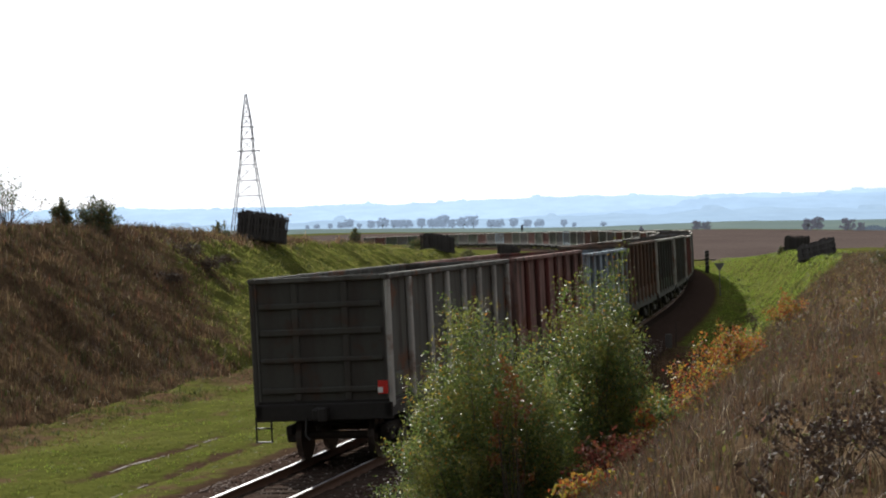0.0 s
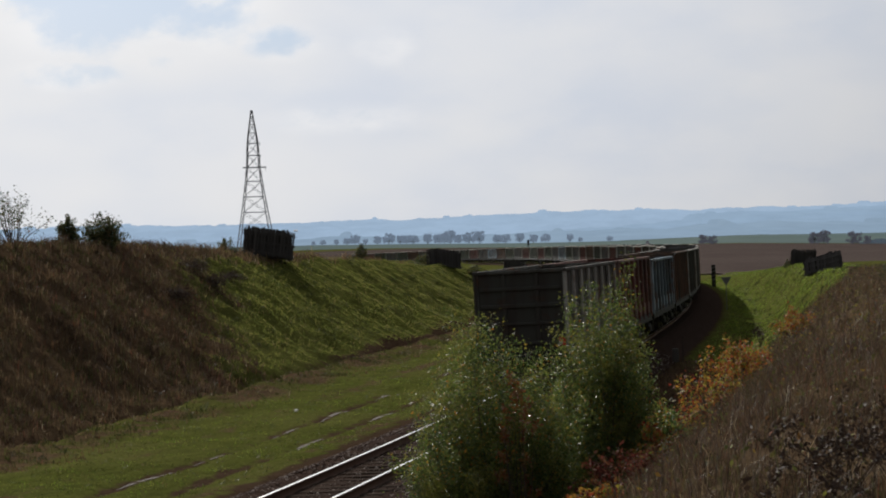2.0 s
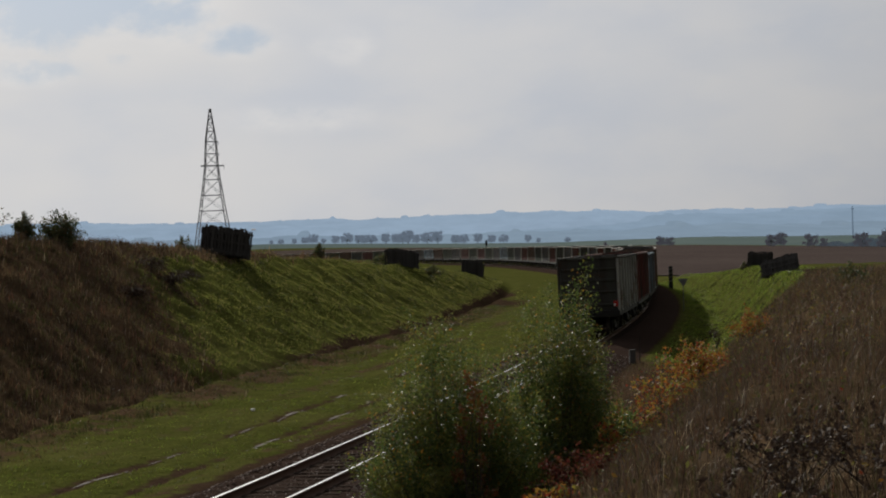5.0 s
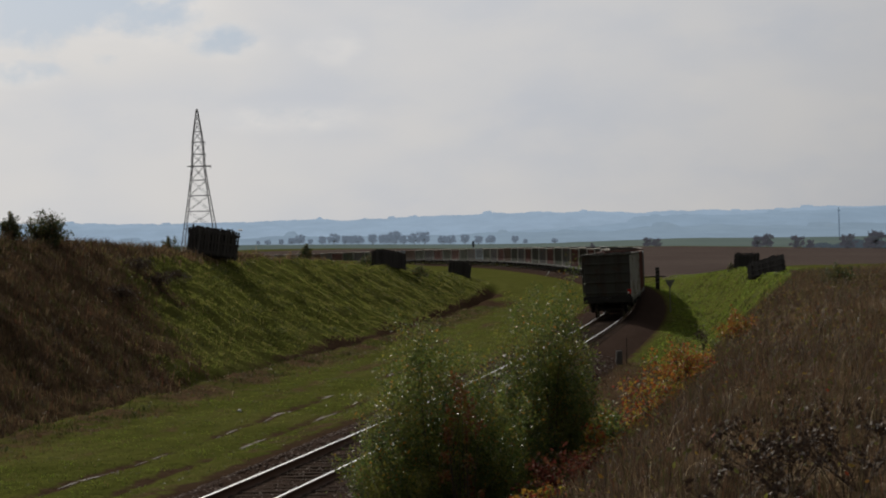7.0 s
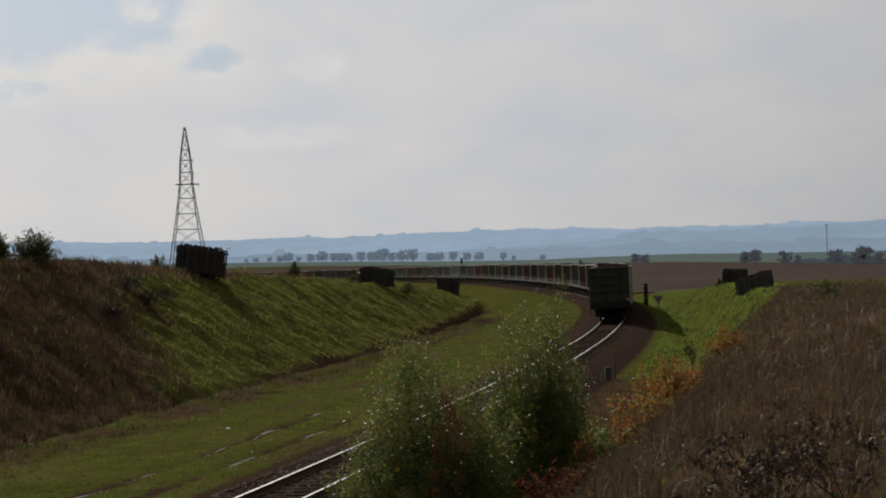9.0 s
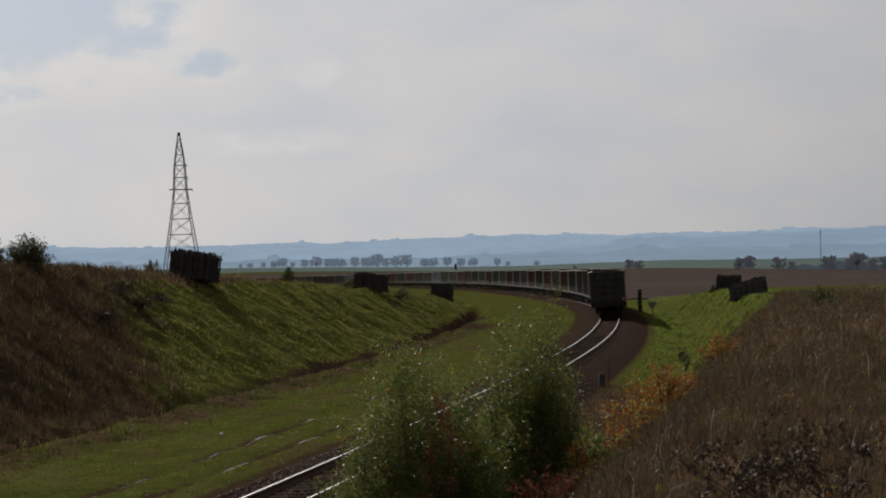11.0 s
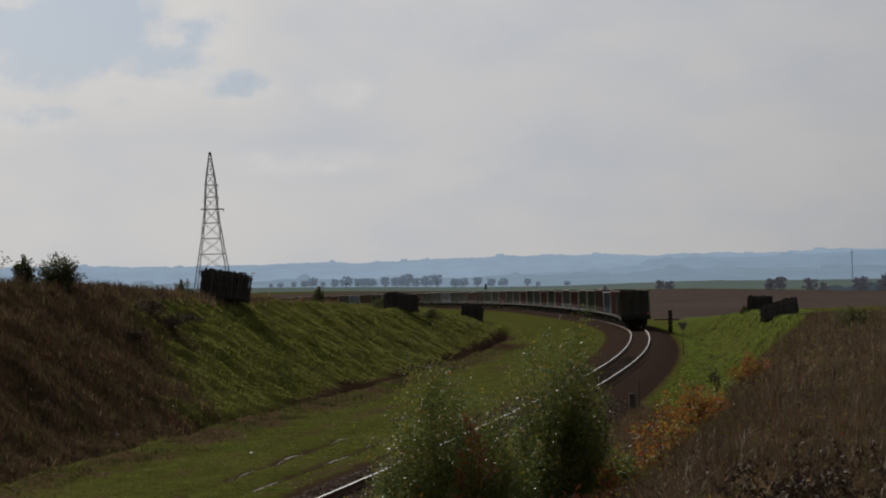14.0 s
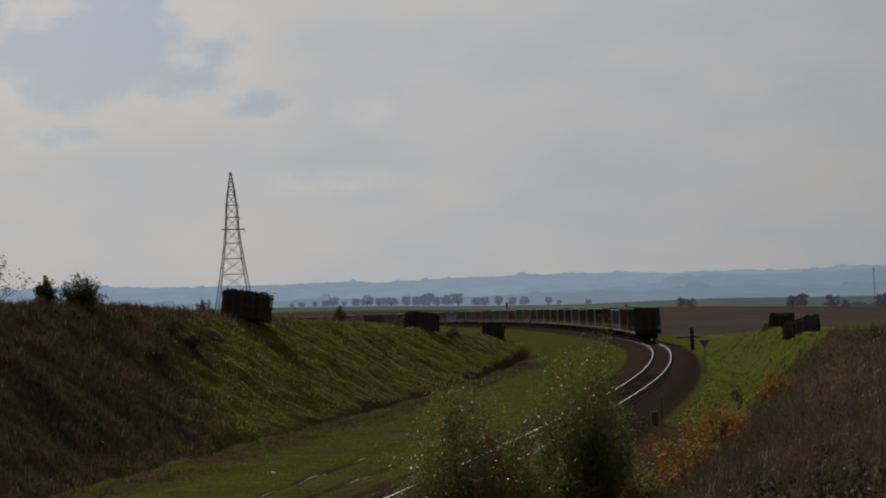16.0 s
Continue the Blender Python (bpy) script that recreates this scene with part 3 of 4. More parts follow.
M_DRY = leaf_material("dry_grass", [(0.0, (0.05, 0.032, 0.018)), (0.35, (0.10, 0.068, 0.035)), (0.75, (0.17, 0.125, 0.065)), (0.93, (0.13, 0.055, 0.028)), (1.0, (0.34, 0.29, 0.19))], gloss=0.55, through_=0.35, spec=0.3)
M_DRYDARK = leaf_material("withered_grass", [(0.0, (0.026, 0.018, 0.013)), (0.35, (0.060, 0.038, 0.026)), (0.65, (0.092, 0.062, 0.036)), (0.8, (0.062, 0.068, 0.026)), (0.94, (0.115, 0.045, 0.028)), (1.0, (0.20, 0.15, 0.09))], gloss=0.6, through_=0.35, spec=0.2)
M_HERB = leaf_material("herb_leaf", [(0.0, (0.04, 0.028, 0.018)), (0.35, (0.06, 0.07, 0.02)), (0.6, (0.09, 0.06, 0.03)), (0.8, (0.12, 0.13, 0.03)), (0.92, (0.22, 0.16, 0.03)), (1.0, (0.16, 0.035, 0.02))], gloss=0.75, through_=0.35, spec=0.15)
M_STRAW = leaf_material("straw", [(0.0, (0.30, 0.23, 0.13)), (1.0, (0.50, 0.42, 0.28))], gloss=0.45, through_=0.3)
M_GRASS = leaf_material("green_grass", [(0.0, (0.034, 0.042, 0.010)), (0.6, (0.082, 0.090, 0.019)), (0.88, (0.12, 0.118, 0.027)), (1.0, (0.15, 0.115, 0.05))], gloss=0.5, through_=0.45, spec=0.3)
# Far bank: sun on the slope is put into the colour, brighter than M_GRASS.
M_BANK_SUNLIT = leaf_material("bank_grass_sunlit", [(0.0, (0.06, 0.078, 0.017)), (0.55, (0.14, 0.158, 0.034)), (0.85, (0.20, 0.195, 0.047)), (1.0, (0.24, 0.18, 0.08))], gloss=0.6, through_=0.5, spec=0.2)
M_LUSH = leaf_material("lush_grass", [(0.0, (0.07, 0.11, 0.016)), (0.6, (0.15, 0.21, 0.03)), (1.0, (0.21, 0.24, 0.045))], gloss=0.6, through_=0.5, spec=0.2)
M_TUSSOCK = leaf_material("tussock_grass", [(0.0, (0.02, 0.028, 0.008)), (0.6, (0.045, 0.055, 0.014)), (0.9, (0.08, 0.08, 0.025)), (1.0, (0.12, 0.09, 0.04))], gloss=0.6, through_=0.35, spec=0.2)
M_WEED = leaf_material("dead_weed", [(0.0, (0.026, 0.018, 0.014)), (0.7, (0.055, 0.036, 0.026)), (1.0, (0.09, 0.06, 0.04))], gloss=0.7, through_=0.15, spec=0.2)
M_BARK = iron("bark", (0.08, 0.065, 0.05), 0.9, 0.0)


def among(dry, seed):
    """Keeps places in the dry grass (or out of it), mixed along the edge."""
    def keep(x, y):
        c = cover(x, y)[:, 0]
        lot = 0.15 + 0.7 * np.random.RandomState(seed).rand(len(c))
        return c > lot if dry else c < lot
    return keep


def blades(name, xy, tall, wide, lean, material, label, seed=1, curl=0.25, spread=0.35):
    """Many grass blades on the ground, as one object."""
    r = np.random.RandomState(seed)
    n = len(xy)
    z = height(xy[:, 0], xy[:, 1])
    base = np.stack([xy[:, 0], xy[:, 1], z - 0.02], 1)
    h = tall * (0.55 + 0.75 * r.rand(n) ** 1.4) * (1 + 0.5 * wave(xy[:, 0], xy[:, 1], 0.5, seed))
    an = r.rand(n) * 2 * np.pi
    side = np.stack([np.cos(an), np.sin(an), np.zeros(n)], 1) * (wide * (0.6 + 0.8 * r.rand(n)))[:, None] / 2
    tip = np.stack([lean[0] + spread * r.randn(n), lean[1] + spread * r.randn(n), np.ones(n)], 1)
    tip /= np.linalg.norm(tip, axis=1)[:, None]
    mid = base + tip * (h * 0.55)[:, None] * np.array([0.6, 0.6, 1.05])
    end = base + tip * h[:, None] + np.stack([curl * h * r.randn(n), curl * h * r.randn(n), -0.1 * h], 1)
    v = np.stack([base - side, base + side, mid - side * 0.8, mid + side * 0.8, end], 1).reshape(-1, 3)
    i = (np.arange(n) * 5)[:, None]
    f = np.concatenate([i + [0, 1, 3], i + [0, 3, 2], i + [2, 3, 4]], 0)
    return mesh_thing(name, v, f, material, label, "grass", "stuff")


def sprinkle(n, s0, s1, d0, d1, seed, patch=0.0, scale=2.0, keep=None):
    """Places beside the track, denser in patches."""
    r = np.random.RandomState(seed)
    s, d = s0 + (s1 - s0) * r.rand(n), d0 + (d1 - d0) * r.rand(n)
    x, y, h = np.interp(s, TS, TX), np.interp(s, TS, TY), np.interp(s, TS, TH)
    xy = np.stack([x + np.cos(h) * d, y + np.sin(h) * d], 1)
    if patch:
        ok = r.rand(n) < 1 - patch * (0.5 + 0.5 * wave(xy[:, 0], xy[:, 1], scale, seed))
        xy = xy[ok]
    if keep:
        xy = xy[keep(xy[:, 0], xy[:, 1])]
    return xy


def clustered(n, per, radius, seed, *area, **kw):
    c = sprinkle(n, *area, seed, **kw)
    r = np.random.RandomState(seed + 50)
    return (c[:, None, :] + radius * r.randn(len(c), per, 2)).reshape(-1, 2)


def leaves(centres, size, seed, flat=0.3):
    r = np.random.RandomState(seed)
    n = len(centres)
    a = r.randn(n, 3)
    a /= np.linalg.norm(a, axis=1)[:, None]
    b = np.cross(a, r.randn(n, 3))
    b /= np.linalg.norm(b, axis=1)[:, None]
    c = np.cross(a, b)
    l = (size * (0.6 + 0.8 * r.rand(n)))[:, None]
    v = np.stack([centres - a * l * 0.5, centres + b * l * 0.28 + c * l * 0.08, centres + a * l * 0.55, centres - b * l * 0.28 + c * l * 0.08], 1).reshape(-1, 3)
    i = (np.arange(n) * 4)[:, None]
    f = np.concatenate([i + [0, 1, 2], i + [0, 2, 3]], 0)
    return v, f


def shrub(name, label, x, y, tall, wide, branches, per, leaf, material, seed, category="shrub", group="", low=0.1, upright=0.6, stem=0.02, z=None, bare=0.0, shoots=0.0, fuzz=0.055):
    """Stems that fork from the root, and leaves gathered along their upper parts."""
    r = np.random.RandomState(seed)
    z = gz(x, y) if z is None else z
    ob = thing(name, label, category, group, at=Matrix.Translation((x, y, z - 0.04)))
    bm = bmesh.new()
    cs = []
    mains = max(4, branches // 7)
    for k in range(branches):
        an = r.rand() * 2 * math.pi
        rad = wide / 2 * math.sqrt(r.rand()) * (0.75 + 0.5 * r.rand())
        zt = tall * (low + (1 - low) * r.rand() ** upright)
        zt *= max(0.35, 1.0 - 0.45 * (rad / (wide / 2)) ** 2)
        if r.rand() < shoots:
            zt = min(zt * 1.35, tall * (0.9 + 0.16 * r.rand()))
        tip = np.array([math.cos(an) * rad, math.sin(an) * rad, zt])
        root = np.array([math.cos(an) * 0.06 * wide, math.sin(an) * 0.06 * wide, 0])
        fork = root + (tip - root) * np.array([0.35, 0.35, 0.5]) + r.randn(3) * 0.03 * wide
        if k < mains or k % 2 == 0:
            w = stem if k < mains else stem * 0.5
            tube(bm, root, fork, w, w * 0.7, n=5, caps=False)
            tube(bm, fork, tip, w * 0.6, w * 0.15, n=4, caps=False)
        t = bare + (1 - bare) * r.rand(per) ** 0.6
        p = fork + (tip - fork) * t[:, None] * 1.08
        cs.append(p + r.randn(per, 3) * (fuzz * wide + 0.02) * (1.15 - 0.6 * t[:, None]))
    tagged(part("branchwork", bm, M_BARK, ob), kind="stuff")
    v, f = leaves(np.concatenate(cs), leaf, seed + 9)
    mesh_thing("foliage", v, f, material, parent=ob)
    return ob


# birch and willow bushes between the camera and the track
shrub("bush", "tall green leafy bush with yellowing leaves beside the track", 0.38, 25.0, 3.8, 2.3, 290, 320, 0.036, M_BUSH, 3, "bush", "bushes by the track", low=0.04, upright=0.5, shoots=0.02, fuzz=0.045)
shrub("bush", "upright green bush with yellow tips beside the track", 2.02, 27.0, 3.45, 1.8, 215, 300, 0.037, M_BUSH, 8, "bush", "bushes by the track", low=0.08, upright=0.55, shoots=0.04, fuzz=0.052)
shrub("bush", "low green bush under taller bushes", 1.15, 25.6, 2.95, 1.9, 150, 240, 0.035, M_BUSH, 21, "bush", "bushes by the track")
shrub("sapling", "rust-orange sapling among green bushes", 0.80, 23.9, 2.75, 0.6, 22, 34, 0.05, M_RUSTY, 5, "shrub", "autumn shrubs", low=0.85, bare=0.78)
for k, (x, y, h, w, mat, lab, cat) in enumerate((
        (4.25, 32.0, 1.25, 1.5, M_ORANGE, "orange and yellow autumn shrub on the dry bank", "shrub"),
        (4.95, 33.5, 1.2, 1.3, M_ORANGE, "orange autumn shrub with green lower leaves", "shrub"),
        (3.6, 30.0, 0.9, 1.1, M_ORANGE, "small yellow-orange autumn shrub on the bank", "shrub"),
        (5.5, 36.0, 0.9, 1.2, M_ORANGE, "small orange shrub in dry grass", "shrub"),
        (2.0, 22.5, 0.75, 1.1, M_REDLEAF, "low dark-red shrub in dry grass", "shrub"),
        (2.6, 25.5, 0.9, 0.9, M_ORANGE, "yellow-leaved small shrub on the bank", "shrub"),
        (3.1, 27.5, 0.8, 0.8, M_BUSH, "low green shrub on the bank", "shrub"),
        (8.0, 45.0, 0.8, 1.1, M_ORANGE, "small orange shrub on the dry slope", "shrub"),
        (1.5, 20.5, 0.5, 0.8, M_ORANGE, "low yellow shrub at the foot of bushes", "shrub"))):
    shrub("shrub", lab, x, y, h, w, 26, 60, 0.055, mat, 40 + k, cat, "autumn shrubs", low=0.2)

# hawthorns along the far crest
shrub("hawthorn", "dark round hawthorn bush on the dry crest", -15.75, 88, 1.75, 2.1, 80, 90, 0.085, M_HAW, 60, "bush", "hawthorns", low=0.05)
shrub("hawthorn", "dark narrow hawthorn bush on the dry crest", -17.3, 88, 1.45, 1.15, 50, 70, 0.085, M_HAW, 61, "bush", "hawthorns", low=0.05)
shrub("hawthorn", "sparse twiggy bush between two hawthorns", -16.55, 88.5, 1.5, 0.9, 18, 8, 0.06, M_HAW, 62, "bush", "hawthorns")
shrub("young_tree", "sparse young tree with thin bare twigs", -19.55, 87, 2.9, 3.2, 44, 30, 0.1, M_HAW, 63, "tree", "", low=0.45, stem=0.035)
shrub("hawthorn", "small dark bush beside stacked snow fences", -12.65, 109, 1.25, 1.3, 36, 50, 0.08, M_HAW, 64, "bush", "hawthorns", low=0.05)
shrub("hawthorn", "small dark bush at the edge of the field", -6.8, 150, 1.9, 1.1, 40, 40, 0.11, M_HAW, 65, "bush", "hawthorns", low=0.05)
shrub("hawthorn", "brownish bush growing round a fence stack", -2.2, 161, 1.5, 2.0, 40, 40, 0.11, M_HAW, 66, "bush", "hawthorns", low=0.05)
shrub("hawthorn", "low dark bush beside a fence stack", 2.1, 163, 1.0, 1.4, 30, 40, 0.11, M_HAW, 67, "bush", "hawthorns", low=0.05)
shrub("hawthorn", "small dark bush on the dry crest", 13.9, 60, 0.85, 0.9, 26, 40, 0.07, M_HAW, 68, "bush", "hawthorns", low=0.05)
shrub("hawthorn", "small bush beside distant fence stack", 28.0, 160, 0.75, 0.7, 16, 30, 0.1, M_HAW, 69, "bush", "hawthorns", low=0.05)

# grass, dense near the camera
far_enough = lambda x, y: (np.hypot(x, y) > 6.0) & (y > 2)
blades("dry_grass", clustered(8000, 12, 0.10, 11, -38, -8, 4.6, 17, patch=0.4, keep=far_enough), 0.30, 0.006, (0.05, 0.0), M_DRYDARK, "tall dry brown grass on the near bank", 1)
blades("dry_grass", clustered(9000, 10, 0.13, 12, -12, 62, 2.9, 17, patch=0.4, keep=among(True, 12)), 0.27, 0.010, (0.05, 0.0), M_DRYDARK, "dry brown grass on the bank above the track", 2)
blades("dry_stalks", sprinkle(260, -33, -18, 7, 14.5, 23, keep=far_enough), 0.42, 0.005, (0.1, 0.0), M_STRAW, "thin pale stalks among dead weeds", 33, curl=0.35, spread=0.6)
blades("dry_grass", clustered(900, 10, 0.09, 29, -20, 40, 5.4, 16, patch=0.6, keep=far_enough), 0.30, 0.007, (0.08, 0.0), M_DRY, "pale brown grass among withered grass", 29)
blades("dry_grass", clustered(1500, 8, 0.2, 17, 20, 80, 13, 34, patch=0.4), 0.4, 0.025, (0.05, 0.0), M_DRY, "dry brown grass along the crest of the bank", 7)
blades("dry_stalks", sprinkle(450, -36, 45, 4.6, 16, 13, patch=0.5, keep=far_enough), 0.36, 0.006, (0.1, 0.0), M_STRAW, "pale straw stalks standing out of dry grass", 3, curl=0.3, spread=0.5)
blades("dry_grass", clustered(1600, 9, 0.15, 24, 0, 60, -27, -13.4, patch=0.5, keep=among(True, 24)), 0.38, 0.022, (0.05, -0.02), M_DRY, "pale dry grass on the far bank", 24)
blades("dry_grass", clustered(6000, 9, 0.17, 14, 0, 60, -27, -13.4, patch=0.35, keep=among(True, 14)), 0.40, 0.026, (0.05, -0.02), M_DRYDARK, "tall dry brown grass on the far bank", 4)
blades("dry_grass", clustered(2500, 9, 0.25, 18, 55, 160, -34, -21.5, patch=0.35), 0.45, 0.04, (0.05, -0.02), M_DRY, "dry grass along the far crest", 8)
_p = np.random.RandomState(5).randn(700, 2) * (0.5, 1.2) + (10.2, 38)
blades("dry_stalks", _p, 0.4, 0.012, (0.15, 0), M_DRY, "patch of pale dry grass on the crest", 31)
blades("meadow_grass", clustered(23000, 8, 0.15, 15, 26, 210, -23.5, -13.9, patch=0.5, scale=1.2, keep=among(False, 15)), 0.15, 0.026, (0.1, -0.1), M_BANK_SUNLIT, "green grass tufts on the far bank", 5)
blades("tussocks", clustered(1900, 14, 0.12, 27, 30, 200, -23.5, -14.4, patch=0.95, scale=1.9, keep=among(False, 27)), 0.27, 0.03, (0.15, -0.1), M_TUSSOCK, "dark grass tussocks on the far bank", 27)
blades("tussocks", clustered(900, 12, 0.10, 28, 36, 160, 4.5, 10.5, patch=0.7, scale=2.2), 0.2, 0.03, (0.1, -0.1), M_TUSSOCK, "dark grass tussocks on the near bank", 28)
blades("meadow_grass", clustered(9000, 8, 0.12, 16, -8, 130, -12.4, -3.0, patch=0.55, scale=1.5, keep=lambda x, y: cover(x, y)[:, 1] < 0.35), 0.085, 0.022, (0.1, -0.1), M_GRASS, "short green grass beside the track", 6, spread=0.6)
blades("meadow_grass", clustered(6500, 8, 0.17, 19, 36, 200, 3.6, 12, patch=0.4, keep=among(False, 19)), 0.14, 0.035, (0.1, -0.1), M_LUSH, "short green grass on the near bank", 9, spread=0.5)
blades("meadow_grass", clustered(5200, 9, 0.14, 35, -8, 150, -9.8, -3.2, patch=0.95, scale=2.6, keep=lambda x, y: cover(x, y)[:, 1] < 0.3), 0.075, 0.02, (0.1, -0.1), M_LUSH, "brighter green grass in patches beside the track", 35, spread=0.6)
blades("tussocks", clustered(1500, 12, 0.16, 36, 4, 52, -24, -13.8, patch=0.95, scale=1.5, keep=among(True, 36)), 0.26, 0.024, (0.08, -0.05), M_TUSSOCK, "green grass between the dry grass of the far bank", 36)
blades("ditch_grass", clustered(900, 10, 0.13, 20, 0, 120, -12.3, -10.0, patch=0.7, scale=1.6, keep=lambda x, y: cover(x, y)[:, 1] < 0.4), 0.24, 0.024, (0.1, -0.1), M_TUSSOCK, "dark grass along the ditch", 10, spread=0.5)


blades("dry_grass", clustered(1100, 11, 0.15, 34, -6, 118, -13.6, -9.3, patch=0.75, scale=1.7, keep=lambda x, y: cover(x, y)[:, 1] < 0.4), 0.17, 0.024, (0.1, -0.1), M_DRY, "tufts of brown grass along the ditch", 34, spread=0.55)
for k, (x, y, h, w) in enumerate(((-12.3, 92.4, 0.6, 2.0), (-11.3, 92.0, 0.5, 1.7), (-11.2, 96.5, 0.5, 1.8), (-12.1, 84.5, 0.5, 1.6))):
    shrub("shrub", "low withered dark-brown shrub in dry grass", x, y, h, w, 34, 40, 0.075, M_WEED, 90 + k, "shrub", "low shrubs on the far bank", low=0.2)


def herbs(n):
    """Low leafy plants between the grass."""
    xy = clustered(n, 9, 0.09, 33, -38, 45, 4.8, 16, patch=0.6, keep=far_enough)
    r = np.random.RandomState(2)
    z = height(xy[:, 0], xy[:, 1]) + 0.02 + 0.34 * r.rand(len(xy)) ** 1.5
    v, f = leaves(np.stack([xy[:, 0], xy[:, 1], z], 1), 0.045, 4)
    mesh_thing("herbs", v, f, M_HERB, "low withered herbs with green, yellow and red leaves", "herbs", "stuff")


herbs(3600)


def weed(seed, tall):
    """A dead dock: brown stalks with clotted seed heads and a few curled leaves."""
    r = np.random.RandomState(seed)
    ob = thing("dead_weed", "dark brown dead weed with clotted seed heads", "weed", "dead weeds")
    bm, cs = bmesh.new(), []
    for k in range(5):
        tip = np.array([0.25 * r.randn(), 0.25 * r.randn(), tall * (0.6 + 0.4 * r.rand())])
        tube(bm, (0.02 * r.randn(), 0.02 * r.randn(), 0), tip, 0.006, 0.002, n=4, caps=False)
        for j in range(4):
            q = tip * (0.45 + 0.55 * r.rand())
            e = q + np.array([0.1 * r.randn(), 0.1 * r.randn(), 0.06 + 0.05 * r.rand()])
            tube(bm, q, e, 0.003, 0.001, n=3, caps=False)
            cs.append(e + 0.02 * r.randn(10, 3) * np.array([1, 1, 1.5]))
    part("stalk", bm, M_WEED, ob)
    v, f = leaves(np.concatenate(cs), 0.035, seed)
    mesh_thing("seed_head", v, f, M_WEED, parent=ob, kind="stuff")
    return ob


weeds = [weed(k, 0.42 + 0.06 * k) for k in range(4)]
rw = random.Random(6)
for k in range(7):
    y = rw.uniform(9.4, 13.2)
    x = y * rw.uniform(0.185, 0.25)
    m = Matrix.Translation((x, y, gz(x, y) - 0.02)) @ Matrix.Rotation(rw.uniform(0, 6.28), 4, "Z")
    if k < 4:
        weeds[k].matrix_world = m
    else:
        copy_thing(weeds[k % 4], m)


# ---- stacked snow fences ----
def fence_wood():
    m = Mat("weathered_wood", rough=0.9, spec=0.15)
    n = m.noise(5, 5, 0.6, stretch=(1, 1, 0.2))
    c = m.mix(n, (0.018, 0.017, 0.017), (0.065, 0.06, 0.056))
    m.color(m.mix(m.ramp(m.random(), [(0, (0, 0, 0)), (1, (0.5, 0.5, 0.5))]), c, (0.09, 0.085, 0.08))).bump(n, 0.4, 0.01)
    return m.m


M_WOOD = fence_wood()


def fence_panel_mesh(long, tall, seed):
    r = random.Random(seed)
    bm = bmesh.new()
    for z in (0.12, 0.5, 0.86):
        box(bm, -long / 2, long / 2, 0.012, 0.045, tall * z - 0.045, tall * z + 0.045)
    for x in (-long / 2 + 0.1, long / 2 - 0.1):
        box(bm, x - 0.05, x + 0.05, 0.046, 0.09, 0.0, tall)
    me = bpy.data.meshes.new("fence_panel")
    bm.to_mesh(me)
    bm.free()
    me.materials.append(M_WOOD)
    return me


def fence_stack(label, x, y, long, tall, n, turn, tilt=0.0, lean=14, seed=1, lift=0.0):
    """Slatted panels set on edge one behind another."""
    r = random.Random(seed)
    z = gz(x, y) - 0.08
    st = thing("snow_fence_stack", label, "snow fence", "stacked snow fences", at=pose(x, y, z - 0.03 + lift, 0, tilt, turn))
    kinds = [fence_panel_mesh(long, tall, seed + k) for k in range(3)]
    slats = []
    for k in range(3):
        me = bpy.data.meshes.new("slat")
        bm = boxes((-0.05, 0.05, -0.012, 0.011, 0.02 * k, tall + 0.09 * (k - 1)))
        bm.to_mesh(me)
        bm.free()
        me.materials.append(M_WOOD)
        slats.append(me)
    for k in range(n):
        p = new("fence_panel", kinds[k % 3])
        p.parent = st
        for j in range(int(long / 0.2)):
            sl = new("slat", slats[r.randrange(3)])
            sl.parent = p
            sl.matrix_local = pose(-long / 2 + (j + 0.5) * 0.2 + r.uniform(-0.02, 0.02), 0, 0, 0, r.uniform(-1.5, 1.5), 0)
        p.matrix_local = pose(r.uniform(-0.17, 0.17), (k - n / 2) * 0.115, r.uniform(0, 0.13), -lean + r.uniform(-4, 4), r.uniform(-4, 4), r.uniform(-2, 2))
    return st


fence_stack("dark weathered wooden snow fence panels stacked upright on the bank", -10.55, 112, 2.55, 1.6, 14, 24, 8, 12, 1, lift=0.1)
fence_stack("weathered snow fence panels stacked on the far bank", -0.4, 160, 2.4, 1.4, 14, 30, 9, 16, 2)
fence_stack("small stack of dark snow fence panels on grass", 6.65, 200, 2.1, 1.5, 8, 20, 8, 8, 3)
fence_stack("dark snow fence panels stacked on the grassy crest", 29.3, 160, 1.9, 1.15, 10, -18, 2, 10, 4)
fence_stack("toppled stack of dark snow fence panels on the slope", 21.35, 110, 1.95, 0.95, 12, -20, -16, 30, 5, lift=0.05)


# ---- lineside things ----
def post_thing(name, label, category, x, y, build, tilt=0.0, turn=0.0):
    return build(thing(name, label, category, at=pose(x, y, gz(x, y) - 0.05, 0, tilt, turn)))


def warning_sign(ob):
    part("post", tube(bmesh.new(), (0, 0, 0), (0, 0, 2.25), 0.035), M_STEEL, ob)
    bm = bmesh.new()
    ring = [bm.verts.new((x, yy, z)) for yy in (-0.05, -0.035) for x, z in ((-0.36, 2.28), (0.36, 2.28), (0, 1.7))]
    bm.faces.new(ring[:3][::-1]), bm.faces.new(ring[3:])
    for a, b in ((0, 1), (1, 2), (2, 0)):
        bm.faces.new((ring[a], ring[b], ring[b + 3], ring[a + 3]))
    part("sign_plate", bm, M_STEEL, ob, "dull grey triangular plate")
    return ob


